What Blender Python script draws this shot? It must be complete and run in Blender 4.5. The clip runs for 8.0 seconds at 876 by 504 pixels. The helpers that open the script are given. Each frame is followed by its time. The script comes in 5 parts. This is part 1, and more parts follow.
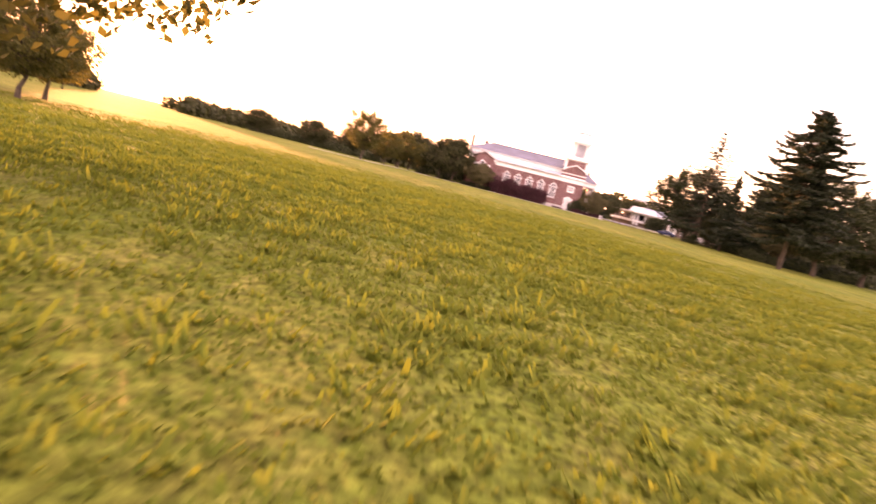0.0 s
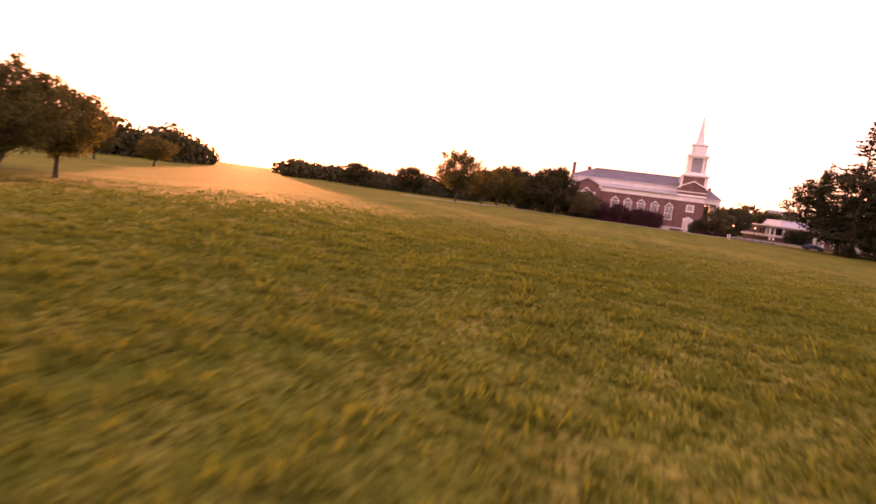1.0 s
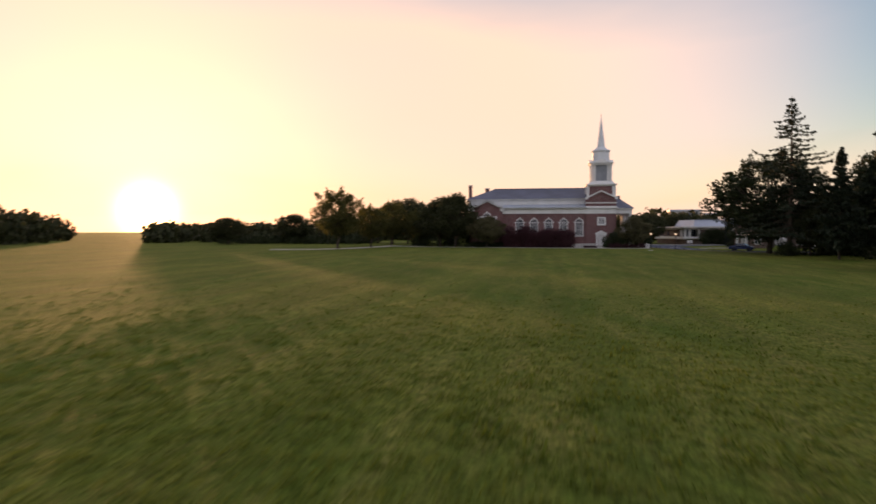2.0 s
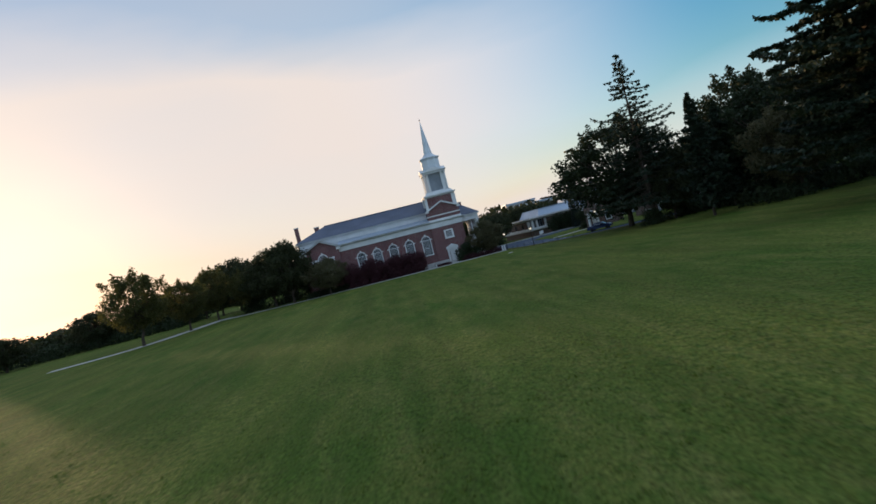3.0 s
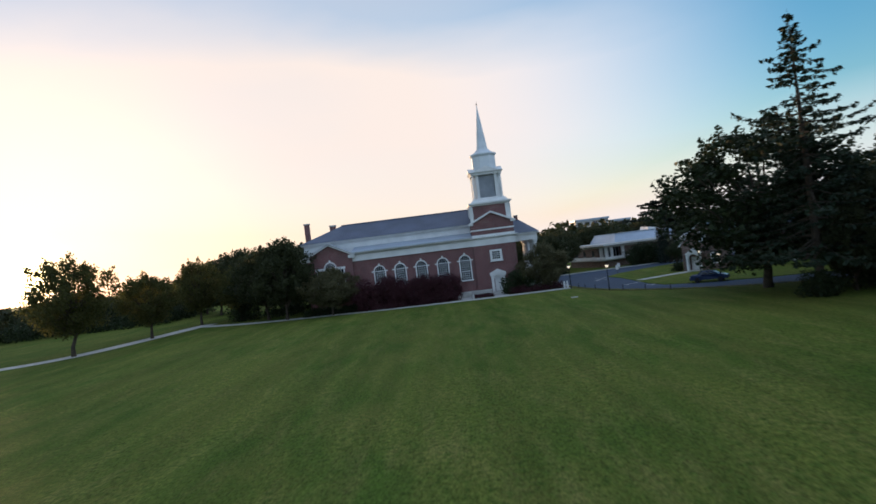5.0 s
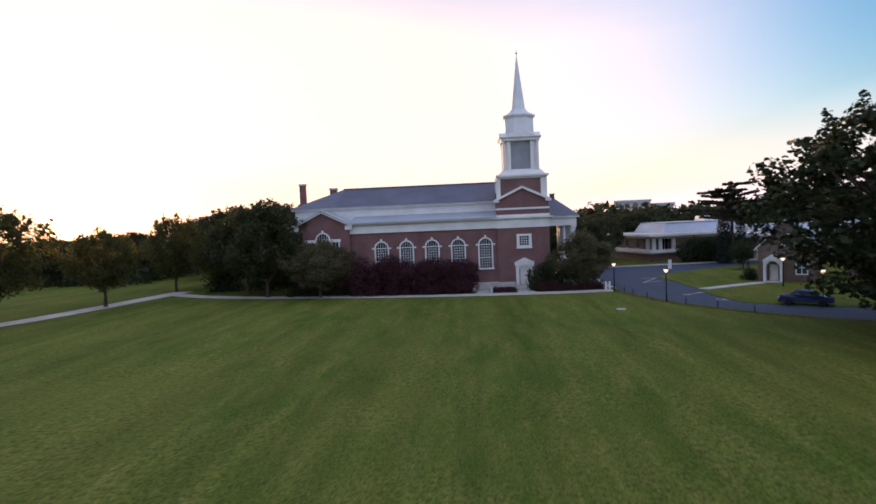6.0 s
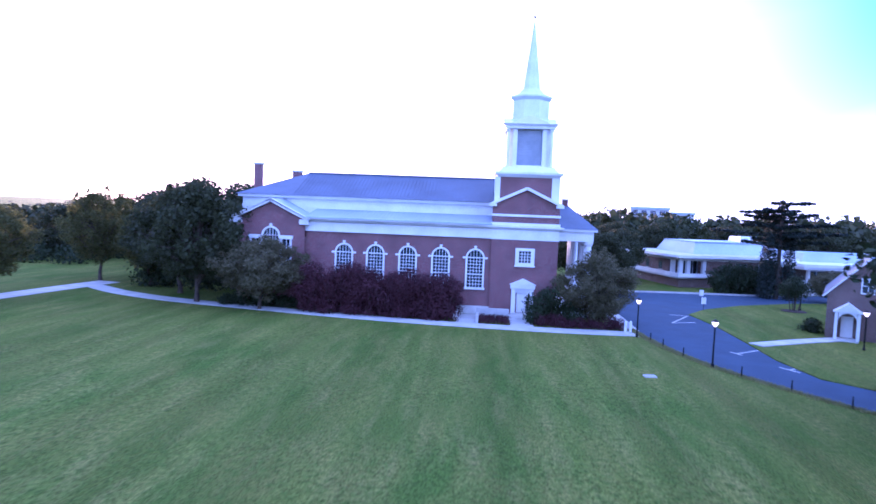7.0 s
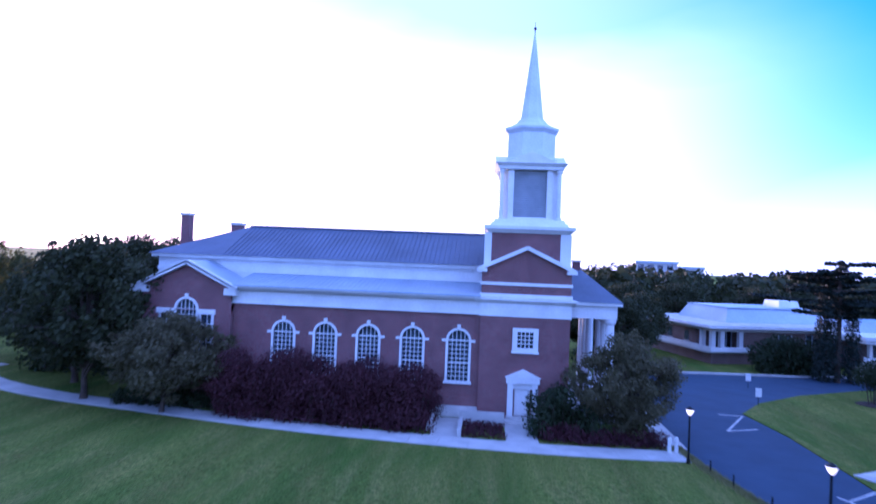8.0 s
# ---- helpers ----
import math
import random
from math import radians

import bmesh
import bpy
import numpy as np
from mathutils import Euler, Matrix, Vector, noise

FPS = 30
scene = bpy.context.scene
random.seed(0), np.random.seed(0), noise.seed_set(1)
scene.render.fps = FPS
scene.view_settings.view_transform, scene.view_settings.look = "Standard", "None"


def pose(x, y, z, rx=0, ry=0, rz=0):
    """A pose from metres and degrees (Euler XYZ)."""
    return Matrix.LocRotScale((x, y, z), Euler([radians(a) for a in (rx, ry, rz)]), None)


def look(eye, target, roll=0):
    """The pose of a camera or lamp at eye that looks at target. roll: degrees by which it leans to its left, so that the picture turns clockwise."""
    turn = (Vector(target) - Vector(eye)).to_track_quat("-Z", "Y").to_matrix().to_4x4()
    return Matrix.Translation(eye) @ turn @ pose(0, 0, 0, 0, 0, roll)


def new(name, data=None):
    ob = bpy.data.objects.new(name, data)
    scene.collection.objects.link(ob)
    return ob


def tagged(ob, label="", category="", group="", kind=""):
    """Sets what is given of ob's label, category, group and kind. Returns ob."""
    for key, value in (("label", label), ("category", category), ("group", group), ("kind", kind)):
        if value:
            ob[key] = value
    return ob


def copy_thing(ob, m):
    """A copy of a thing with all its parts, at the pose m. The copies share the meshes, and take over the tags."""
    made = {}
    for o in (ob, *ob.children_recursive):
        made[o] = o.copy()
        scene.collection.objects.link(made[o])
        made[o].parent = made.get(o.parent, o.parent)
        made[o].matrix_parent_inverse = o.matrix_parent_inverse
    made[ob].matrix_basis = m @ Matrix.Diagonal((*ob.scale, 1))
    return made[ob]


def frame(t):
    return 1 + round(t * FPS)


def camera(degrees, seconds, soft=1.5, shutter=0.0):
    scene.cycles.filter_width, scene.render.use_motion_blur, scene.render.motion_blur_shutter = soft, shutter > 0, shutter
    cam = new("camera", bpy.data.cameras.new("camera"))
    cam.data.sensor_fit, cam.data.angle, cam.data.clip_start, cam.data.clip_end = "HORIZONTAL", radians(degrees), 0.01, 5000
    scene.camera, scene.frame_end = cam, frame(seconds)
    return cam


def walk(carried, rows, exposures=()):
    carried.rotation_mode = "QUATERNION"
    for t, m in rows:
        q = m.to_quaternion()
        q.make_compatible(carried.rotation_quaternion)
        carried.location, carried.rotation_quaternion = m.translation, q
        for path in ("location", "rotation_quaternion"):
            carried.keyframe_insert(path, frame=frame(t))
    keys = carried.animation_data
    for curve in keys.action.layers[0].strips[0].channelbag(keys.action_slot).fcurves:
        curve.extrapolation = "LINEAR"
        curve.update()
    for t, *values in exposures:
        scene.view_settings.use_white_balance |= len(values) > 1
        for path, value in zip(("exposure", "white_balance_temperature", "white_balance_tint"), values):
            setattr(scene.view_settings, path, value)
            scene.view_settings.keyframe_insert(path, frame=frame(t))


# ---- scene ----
cam = camera(71.0, 8.0, soft=1.6, shutter=0.32)
PATH = [
    (0.0, -17.209, -187.657, 1.698, 82.62, -13.93, 6.89),
    (0.5, -16.413, -183.608, 1.895, 84.17, -9.35, 14.80),
    (1.0, -15.580, -177.474, 2.361, 84.26, -7.53, 17.24),
    (1.2, -15.359, -173.755, 2.631, 85.49, -6.92, 17.35),
    (2.3, -14.889, -144.643, 4.304, 88.49, 3.85, 4.72),
    (2.5, -14.739, -140.562, 4.545, 88.78, 6.59, 1.52),
    (3.0, -14.336, -132.370, 5.100, 89.07, 14.18, -5.02),
    (3.5, -13.198, -125.345, 5.669, 89.28, 14.19, -5.14),
    (4.0, -11.300, -117.924, 6.303, 89.53, 13.87, -4.14),
    (4.5, -8.676, -110.064, 6.982, 90.29, 9.62, -1.42),
    (4.7, -8.248, -106.831, 7.254, 90.39, 8.48, -0.43),
    (5.8, -6.669, -86.936, 8.902, 88.05, 3.45, 3.32),
    (6.0, -6.117, -83.476, 9.227, 87.30, 2.42, 3.67),
    (6.5, -4.827, -74.523, 10.072, 86.42, -1.23, 4.56),
    (7.0, -4.036, -65.296, 10.868, 86.19, -2.23, 4.62),
    (7.5, -3.589, -56.474, 11.639, 86.48, -3.16, 4.37),
    (8.0, -3.145, -48.613, 12.205, 90.95, -2.33, 4.56),
]
EXPOSE = [
    (0.0, 3.3, 15500, 74), (0.5, 2.8, 16000, 92), (1.0, 2.05, 17000, 100), (2.5, 0.62, 6500, 13), (3.5, 0.7, 6400, 13),
    (4.5, 0.74, 6250, 12), (6.0, 1.12, 7200, 34), (6.2, 1.2, 4900, 40), (6.5, 1.55, 4350, 50), (7.0, 2.4, 4600, 54), (7.5, 2.35, 4500, 52), (8.0, 1.7, 4400, 50),
]
walk(cam, [(t, pose(x, y, z, rx, ry, rz)) for t, x, y, z, rx, ry, rz in PATH], EXPOSE)

# ---- light: a low evening sun beyond the trees, clear sky ----
SUN_LEFT, SUN_UP = 34.5, 1.8
world = bpy.data.worlds.new("evening_sky")
scene.world = world
world.use_nodes = True
wn = world.node_tree
wn.nodes.clear()
sky = wn.nodes.new("ShaderNodeTexSky")
sky.sky_type = "NISHITA"
sky.sun_disc = False
sky.sun_elevation = radians(SUN_UP)
sky.sun_rotation = radians(-SUN_LEFT)
sky.air_density, sky.dust_density, sky.ozone_density = 1.0, 0.3, 2.5
back = wn.nodes.new("ShaderNodeBackground")
back.inputs["Strength"].default_value = 0.15
# thin high cloud over the whole sky, drawn out in streaks
cloud = wn.nodes.new("ShaderNodeBackground")
cloud.inputs["Strength"].default_value = 0.55
co = wn.nodes.new("ShaderNodeTexCoord")
mp = wn.nodes.new("ShaderNodeMapping")
mp.inputs["Scale"].default_value, mp.inputs["Rotation"].default_value = (1.0, 2.2, 3.5), (0, 0.2, radians(25))
cn = wn.nodes.new("ShaderNodeTexNoise")
cn.inputs["Scale"].default_value, cn.inputs["Detail"].default_value, cn.inputs["Roughness"].default_value = 0.9, 5, 0.5
cover = wn.nodes.new("ShaderNodeMapRange")
cover.inputs["From Min"].default_value, cover.inputs["From Max"].default_value = 0.36, 0.58
cover.inputs["To Min"].default_value, cover.inputs["To Max"].default_value = 0.85, 1.0
split = wn.nodes.new("ShaderNodeSeparateXYZ")
haze = wn.nodes.new("ShaderNodeMapRange")
haze.inputs["From Min"].default_value, haze.inputs["From Max"].default_value = 0.33, 0.42
haze.inputs["To Min"].default_value, haze.inputs["To Max"].default_value = 0.99, 0.5
thin = wn.nodes.new("ShaderNodeMath")
thin.operation = "MULTIPLY"
wn.links.new(co.outputs["Generated"], split.inputs[0])
wob = wn.nodes.new("ShaderNodeMath")
wob.operation = "MULTIPLY_ADD"
wob.inputs[1].default_value = 0.3
level = wn.nodes.new("ShaderNodeMath")
level.operation = "SUBTRACT"
level.inputs[1].default_value = 0.15
wn.links.new(cn.outputs["Fac"], wob.inputs[0])
wn.links.new(split.outputs["Z"], level.inputs[0])
wn.links.new(level.outputs[0], wob.inputs[2])
wn.links.new(wob.outputs[0], haze.inputs["Value"])
wn.links.new(haze.outputs[0], thin.inputs[0])
wn.links.new(cover.outputs[0], thin.inputs[1])
# haze glows towards the sun and thins out away from it
toward = wn.nodes.new("ShaderNodeVectorMath")
toward.operation = "DOT_PRODUCT"
toward.inputs[1].default_value = Vector((-math.sin(radians(SUN_LEFT)), math.cos(radians(SUN_LEFT)), math.tan(radians(SUN_UP)))).normalized()
glow = wn.nodes.new("ShaderNodeMapRange")
glow.interpolation_type = "SMOOTHSTEP"
glow.inputs["From Min"].default_value, glow.inputs["From Max"].default_value = 0.36, 0.8
glow.inputs["To Min"].default_value, glow.inputs["To Max"].default_value = 0.12, 1.0
dense = wn.nodes.new("ShaderNodeMath")
dense.operation = "MULTIPLY"
unit = wn.nodes.new("ShaderNodeVectorMath")
unit.operation = "NORMALIZE"
wn.links.new(co.outputs["Generated"], unit.inputs[0])
wn.links.new(unit.outputs["Vector"], toward.inputs[0])
wn.links.new(toward.outputs["Value"], glow.inputs["Value"])
wn.links.new(glow.outputs[0], dense.inputs[0])
tint = wn.nodes.new("ShaderNodeMix")
tint.data_type = "RGBA"
tint.inputs["A"].default_value, tint.inputs["B"].default_value = (0.78, 0.96, 1.22, 1), (1.0, 0.89, 0.8, 1)
warm = wn.nodes.new("ShaderNodeMapRange")
warm.inputs["From Min"].default_value, warm.inputs["From Max"].default_value = 0.2, 0.82
wn.links.new(toward.outputs["Value"], warm.inputs["Value"])
wn.links.new(warm.outputs[0], tint.inputs["Factor"])
wn.links.new(tint.outputs["Result"], cloud.inputs["Color"])
wn.links.new(thin.outputs[0], dense.inputs[1])
wn.links.new(co.outputs["Generated"], mp.inputs["Vector"])
wn.links.new(mp.outputs[0], cn.inputs["Vector"])
wn.links.new(cn.outputs["Fac"], cover.inputs["Value"])
veil = wn.nodes.new("ShaderNodeMixShader")
wout = wn.nodes.new("ShaderNodeOutputWorld")
deep = wn.nodes.new("ShaderNodeHueSaturation")
deep.inputs["Hue"].default_value, deep.inputs["Saturation"].default_value, deep.inputs["Value"].default_value = 0.49, 1.5, 2.0
wn.links.new(sky.outputs[0], deep.inputs["Color"])
wn.links.new(deep.outputs[0], back.inputs[0])
low_haze = wn.nodes.new("ShaderNodeMapRange")
low_haze.inputs["From Min"].default_value, low_haze.inputs["From Max"].default_value = 0.02, 0.2
low_haze.inputs["To Min"].default_value, low_haze.inputs["To Max"].default_value = 0.9, 0.0
most = wn.nodes.new("ShaderNodeMath")
most.operation = "MAXIMUM"
wn.links.new(split.outputs["Z"], low_haze.inputs["Value"])
wn.links.new(low_haze.outputs[0], most.inputs[0])
wn.links.new(dense.outputs[0], most.inputs[1])
# fill: unseen high cloud veil added at the zenith to brighten the ground
overhead_fill = wn.nodes.new("ShaderNodeMapRange")
overhead_fill.inputs["From Min"].default_value, overhead_fill.inputs["From Max"].default_value = 0.48, 0.75
overhead_fill.inputs["To Min"].default_value, overhead_fill.inputs["To Max"].default_value = 0.0, 0.5
wn.links.new(wob.outputs[0], overhead_fill.inputs["Value"])
full = wn.nodes.new("ShaderNodeMath")
full.operation = "MAXIMUM"
wn.links.new(most.outputs[0], full.inputs[0])
wn.links.new(overhead_fill.outputs[0], full.inputs[1])
# the same added fill over the unseen half-sky away from the sun lights walls
away = wn.nodes.new("ShaderNodeMapRange")
away.inputs["From Min"].default_value, away.inputs["From Max"].default_value = 0.15, -0.35
away.inputs["To Min"].default_value, away.inputs["To Max"].default_value = 0.0, 0.65
wn.links.new(toward.outputs["Value"], away.inputs["Value"])
shroud = wn.nodes.new("ShaderNodeMath")
shroud.operation = "MAXIMUM"
wn.links.new(full.outputs[0], shroud.inputs[0])
wn.links.new(away.outputs[0], shroud.inputs[1])
wn.links.new(shroud.outputs[0], veil.inputs[0])
wn.links.new(back.outputs[0], veil.inputs[1])
wn.links.new(cloud.outputs[0], veil.inputs[2])
# the bright aureole round the low sun: a small yellow core in a wide warm ring
lobes = []
for power, strength, colour in ((2600.0, 6.0, (1.0, 0.78, 0.36)), (45.0, 0.55, (1.0, 0.62, 0.26))):
    near = wn.nodes.new("ShaderNodeMath")
    near.operation, near.use_clamp = "MAXIMUM", True
    near.inputs[1].default_value = 0.0
    fall = wn.nodes.new("ShaderNodeMath")
    fall.operation = "POWER"
    fall.inputs[1].default_value = power
    size = wn.nodes.new("ShaderNodeMath")
    size.operation = "MULTIPLY"
    size.inputs[1].default_value = strength
    ring_light = wn.nodes.new("ShaderNodeBackground")
    ring_light.inputs["Color"].default_value = (*colour, 1)
    wn.links.new(toward.outputs["Value"], near.inputs[0])
    wn.links.new(near.outputs[0], fall.inputs[0])
    wn.links.new(fall.outputs[0], size.inputs[0])
    wn.links.new(size.outputs[0], ring_light.inputs["Strength"])
    lobes.append(ring_light)
whole = veil
for ring_light in lobes:
    both = wn.nodes.new("ShaderNodeAddShader")
    wn.links.new(whole.outputs[0], both.inputs[0])
    wn.links.new(ring_light.outputs[0], both.inputs[1])
    whole = both
wn.links.new(whole.outputs[0], wout.inputs[0])

sun = new("sun", bpy.data.lights.new("sun", "SUN"))
sun.data.energy, sun.data.angle, sun.data.color = 2.4, radians(1.0), (1.0, 0.66, 0.36)
sa, se = radians(SUN_LEFT), radians(SUN_UP)
sun.matrix_world = look((-60, 80, 40), Vector((-60, 80, 40)) - Vector((-math.sin(sa) * math.cos(se), math.cos(sa) * math.cos(se), math.sin(se))))


# ---- materials ----
def material(name, base, dark, rough=0.8, scale=1.0, fine=12.0, bump=0.2, metal=0.0, spec=0.4, per_object=0.0):
    """A surface of two colours mixed by broad stains and fine grain, with fine relief. scale and fine: features a metre."""
    m = bpy.data.materials.new(name)
    m.use_nodes = True
    t = m.node_tree
    b = t.nodes["Principled BSDF"]
    co = t.nodes.new("ShaderNodeTexCoord")
    n1 = t.nodes.new("ShaderNodeTexNoise")
    n1.inputs["Scale"].default_value, n1.inputs["Detail"].default_value = scale, 4
    n2 = t.nodes.new("ShaderNodeTexNoise")
    n2.inputs["Scale"].default_value, n2.inputs["Detail"].default_value = fine, 3
    add = t.nodes.new("ShaderNodeMath")
    add.operation = "MULTIPLY_ADD"
    add.inputs[1].default_value, add.inputs[2].default_value = 0.5, 0.0
    ramp = t.nodes.new("ShaderNodeMapRange")
    ramp.inputs["From Min"].default_value, ramp.inputs["From Max"].default_value = 0.55, 0.95
    mix = t.nodes.new("ShaderNodeMix")
    mix.data_type = "RGBA"
    mix.inputs["A"].default_value, mix.inputs["B"].default_value = (*dark, 1), (*base, 1)
    t.links.new(co.outputs["Object"], n1.inputs["Vector"])
    t.links.new(co.outputs["Object"], n2.inputs["Vector"])
    t.links.new(n1.outputs["Fac"], add.inputs[0])
    sm = t.nodes.new("ShaderNodeMath")
    sm.operation = "ADD"
    t.links.new(n2.outputs["Fac"], add.inputs[0])
    t.links.new(add.outputs[0], sm.inputs[0])
    t.links.new(n1.outputs["Fac"], sm.inputs[1])
    t.links.new(sm.outputs[0], ramp.inputs["Value"])
    t.links.new(ramp.outputs[0], mix.inputs["Factor"])
    colour = mix.outputs["Result"]
    if per_object:
        info = t.nodes.new("ShaderNodeObjectInfo")
        hsv = t.nodes.new("ShaderNodeHueSaturation")
        r2 = t.nodes.new("ShaderNodeMapRange")
        r2.inputs["To Min"].default_value, r2.inputs["To Max"].default_value = 1 - per_object, 1 + per_object
        t.links.new(info.outputs["Random"], r2.inputs["Value"])
        t.links.new(r2.outputs[0], hsv.inputs["Value"])
        t.links.new(colour, hsv.inputs["Color"])
        colour = hsv.outputs["Color"]
    t.links.new(colour, b.inputs["Base Color"])
    b.inputs["Roughness"].default_value, b.inputs["Metallic"].default_value = rough, metal
    b.inputs["Specular IOR Level"].default_value = spec
    if bump:
        bp = t.nodes.new("ShaderNodeBump")
        bp.inputs["Strength"].default_value, bp.inputs["Distance"].default_value = bump, 0.03
        t.links.new(n2.outputs["Fac"], bp.inputs["Height"])
        t.links.new(bp.outputs[0], b.inputs["Normal"])
    return m


def brick_material(name, one, two, mortar):
    m = bpy.data.materials.new(name)
    m.use_nodes = True
    t = m.node_tree
    b = t.nodes["Principled BSDF"]
    co = t.nodes.new("ShaderNodeTexCoord")
    geo = t.nodes.new("ShaderNodeNewGeometry")
    sep = t.nodes.new("ShaderNodeSeparateXYZ")
    com = t.nodes.new("ShaderNodeCombineXYZ")
    add = t.nodes.new("ShaderNodeMath")
    t.links.new(co.outputs["Object"], sep.inputs[0])
    t.links.new(sep.outputs["X"], add.inputs[0])
    t.links.new(sep.outputs["Y"], add.inputs[1])
    t.links.new(add.outputs[0], com.inputs["X"])
    t.links.new(sep.outputs["Z"], com.inputs["Y"])
    br = t.nodes.new("ShaderNodeTexBrick")
    br.inputs["Scale"].default_value = 1.0
    br.inputs["Brick Width"].default_value, br.inputs["Row Height"].default_value = 0.22, 0.075
    br.inputs["Mortar Size"].default_value = 0.008
    br.inputs["Color1"].default_value, br.inputs["Color2"].default_value, br.inputs["Mortar"].default_value = (*one, 1), (*two, 1), (*mortar, 1)
    n = t.nodes.new("ShaderNodeTexNoise")
    n.inputs["Scale"].default_value, n.inputs["Detail"].default_value = 0.6, 5
    hsv = t.nodes.new("ShaderNodeHueSaturation")
    r = t.nodes.new("ShaderNodeMapRange")
    r.inputs["To Min"].default_value, r.inputs["To Max"].default_value = 0.6, 1.35
    t.links.new(com.outputs[0], br.inputs["Vector"])
    t.links.new(co.outputs["Object"], n.inputs["Vector"])
    t.links.new(n.outputs["Fac"], r.inputs["Value"])
    t.links.new(r.outputs[0], hsv.inputs["Value"])
    t.links.new(br.outputs["Color"], hsv.inputs["Color"])
    t.links.new(hsv.outputs["Color"], b.inputs["Base Color"])
    bp = t.nodes.new("ShaderNodeBump")
    bp.inputs["Strength"].default_value, bp.inputs["Distance"].default_value, bp.invert = 0.4, 0.01, True
    t.links.new(br.outputs["Fac"], bp.inputs["Height"])
    t.links.new(bp.outputs[0], b.inputs["Normal"])
    b.inputs["Roughness"].default_value = 0.85
    return m


def leaf_material(name, base, dark, through_light=0.25, rough=0.6, spec=0.2):
    m = bpy.data.materials.new(name)
    m.use_nodes = True
    t = m.node_tree
    b = t.nodes["Principled BSDF"]
    geo = t.nodes.new("ShaderNodeNewGeometry")
    co = t.nodes.new("ShaderNodeTexCoord")
    n = t.nodes.new("ShaderNodeTexNoise")
    n.inputs["Scale"].default_value = 0.5
    s = t.nodes.new("ShaderNodeMath")
    s.operation = "MULTIPLY_ADD"
    s.inputs[1].default_value = 0.6
    mix = t.nodes.new("ShaderNodeMix")
    mix.data_type = "RGBA"
    mix.inputs["A"].default_value, mix.inputs["B"].default_value = (*dark, 1), (*base, 1)
    t.links.new(geo.outputs["Random Per Island"], s.inputs[0])
    t.links.new(co.outputs["Object"], n.inputs["Vector"])
    h = t.nodes.new("ShaderNodeMath")
    h.operation = "MULTIPLY"
    h.inputs[1].default_value = 0.4
    t.links.new(n.outputs["Fac"], h.inputs[0])
    t.links.new(h.outputs[0], s.inputs[2])
    t.links.new(s.outputs[0], mix.inputs["Factor"])
    t.links.new(mix.outputs["Result"], b.inputs["Base Color"])
    b.inputs["Roughness"].default_value = rough
    b.inputs["Specular IOR Level"].default_value = spec
    tl = t.nodes.new("ShaderNodeBsdfTranslucent")
    t.links.new(mix.outputs["Result"], tl.inputs["Color"])
    ms = t.nodes.new("ShaderNodeMixShader")
    ms.inputs[0].default_value = through_light
    t.links.new(b.outputs[0], ms.inputs[1])
    t.links.new(tl.outputs[0], ms.inputs[2])
    t.links.new(ms.outputs[0], t.nodes["Material Output"].inputs["Surface"])
    return m


def glass_material(name, tint):
    m = bpy.data.materials.new(name)
    m.use_nodes = True
    b = m.node_tree.nodes["Principled BSDF"]
    b.inputs["Base Color"].default_value = (*tint, 1)
    b.inputs["Roughness"].default_value = 0.04
    b.inputs["Transmission Weight"].default_value = 0.7
    b.inputs["IOR"].default_value = 1.5
    return m


def lamp_material(name, colour, strength):
    m = bpy.data.materials.new(name)
    m.use_nodes = True
    b = m.node_tree.nodes["Principled BSDF"]
    b.inputs["Base Color"].default_value = (0.85, 0.83, 0.78, 1)
    b.inputs["Roughness"].default_value = 0.3
    b.inputs["Emission Color"].default_value = (*colour, 1)
    b.inputs["Emission Strength"].default_value = strength
    return m


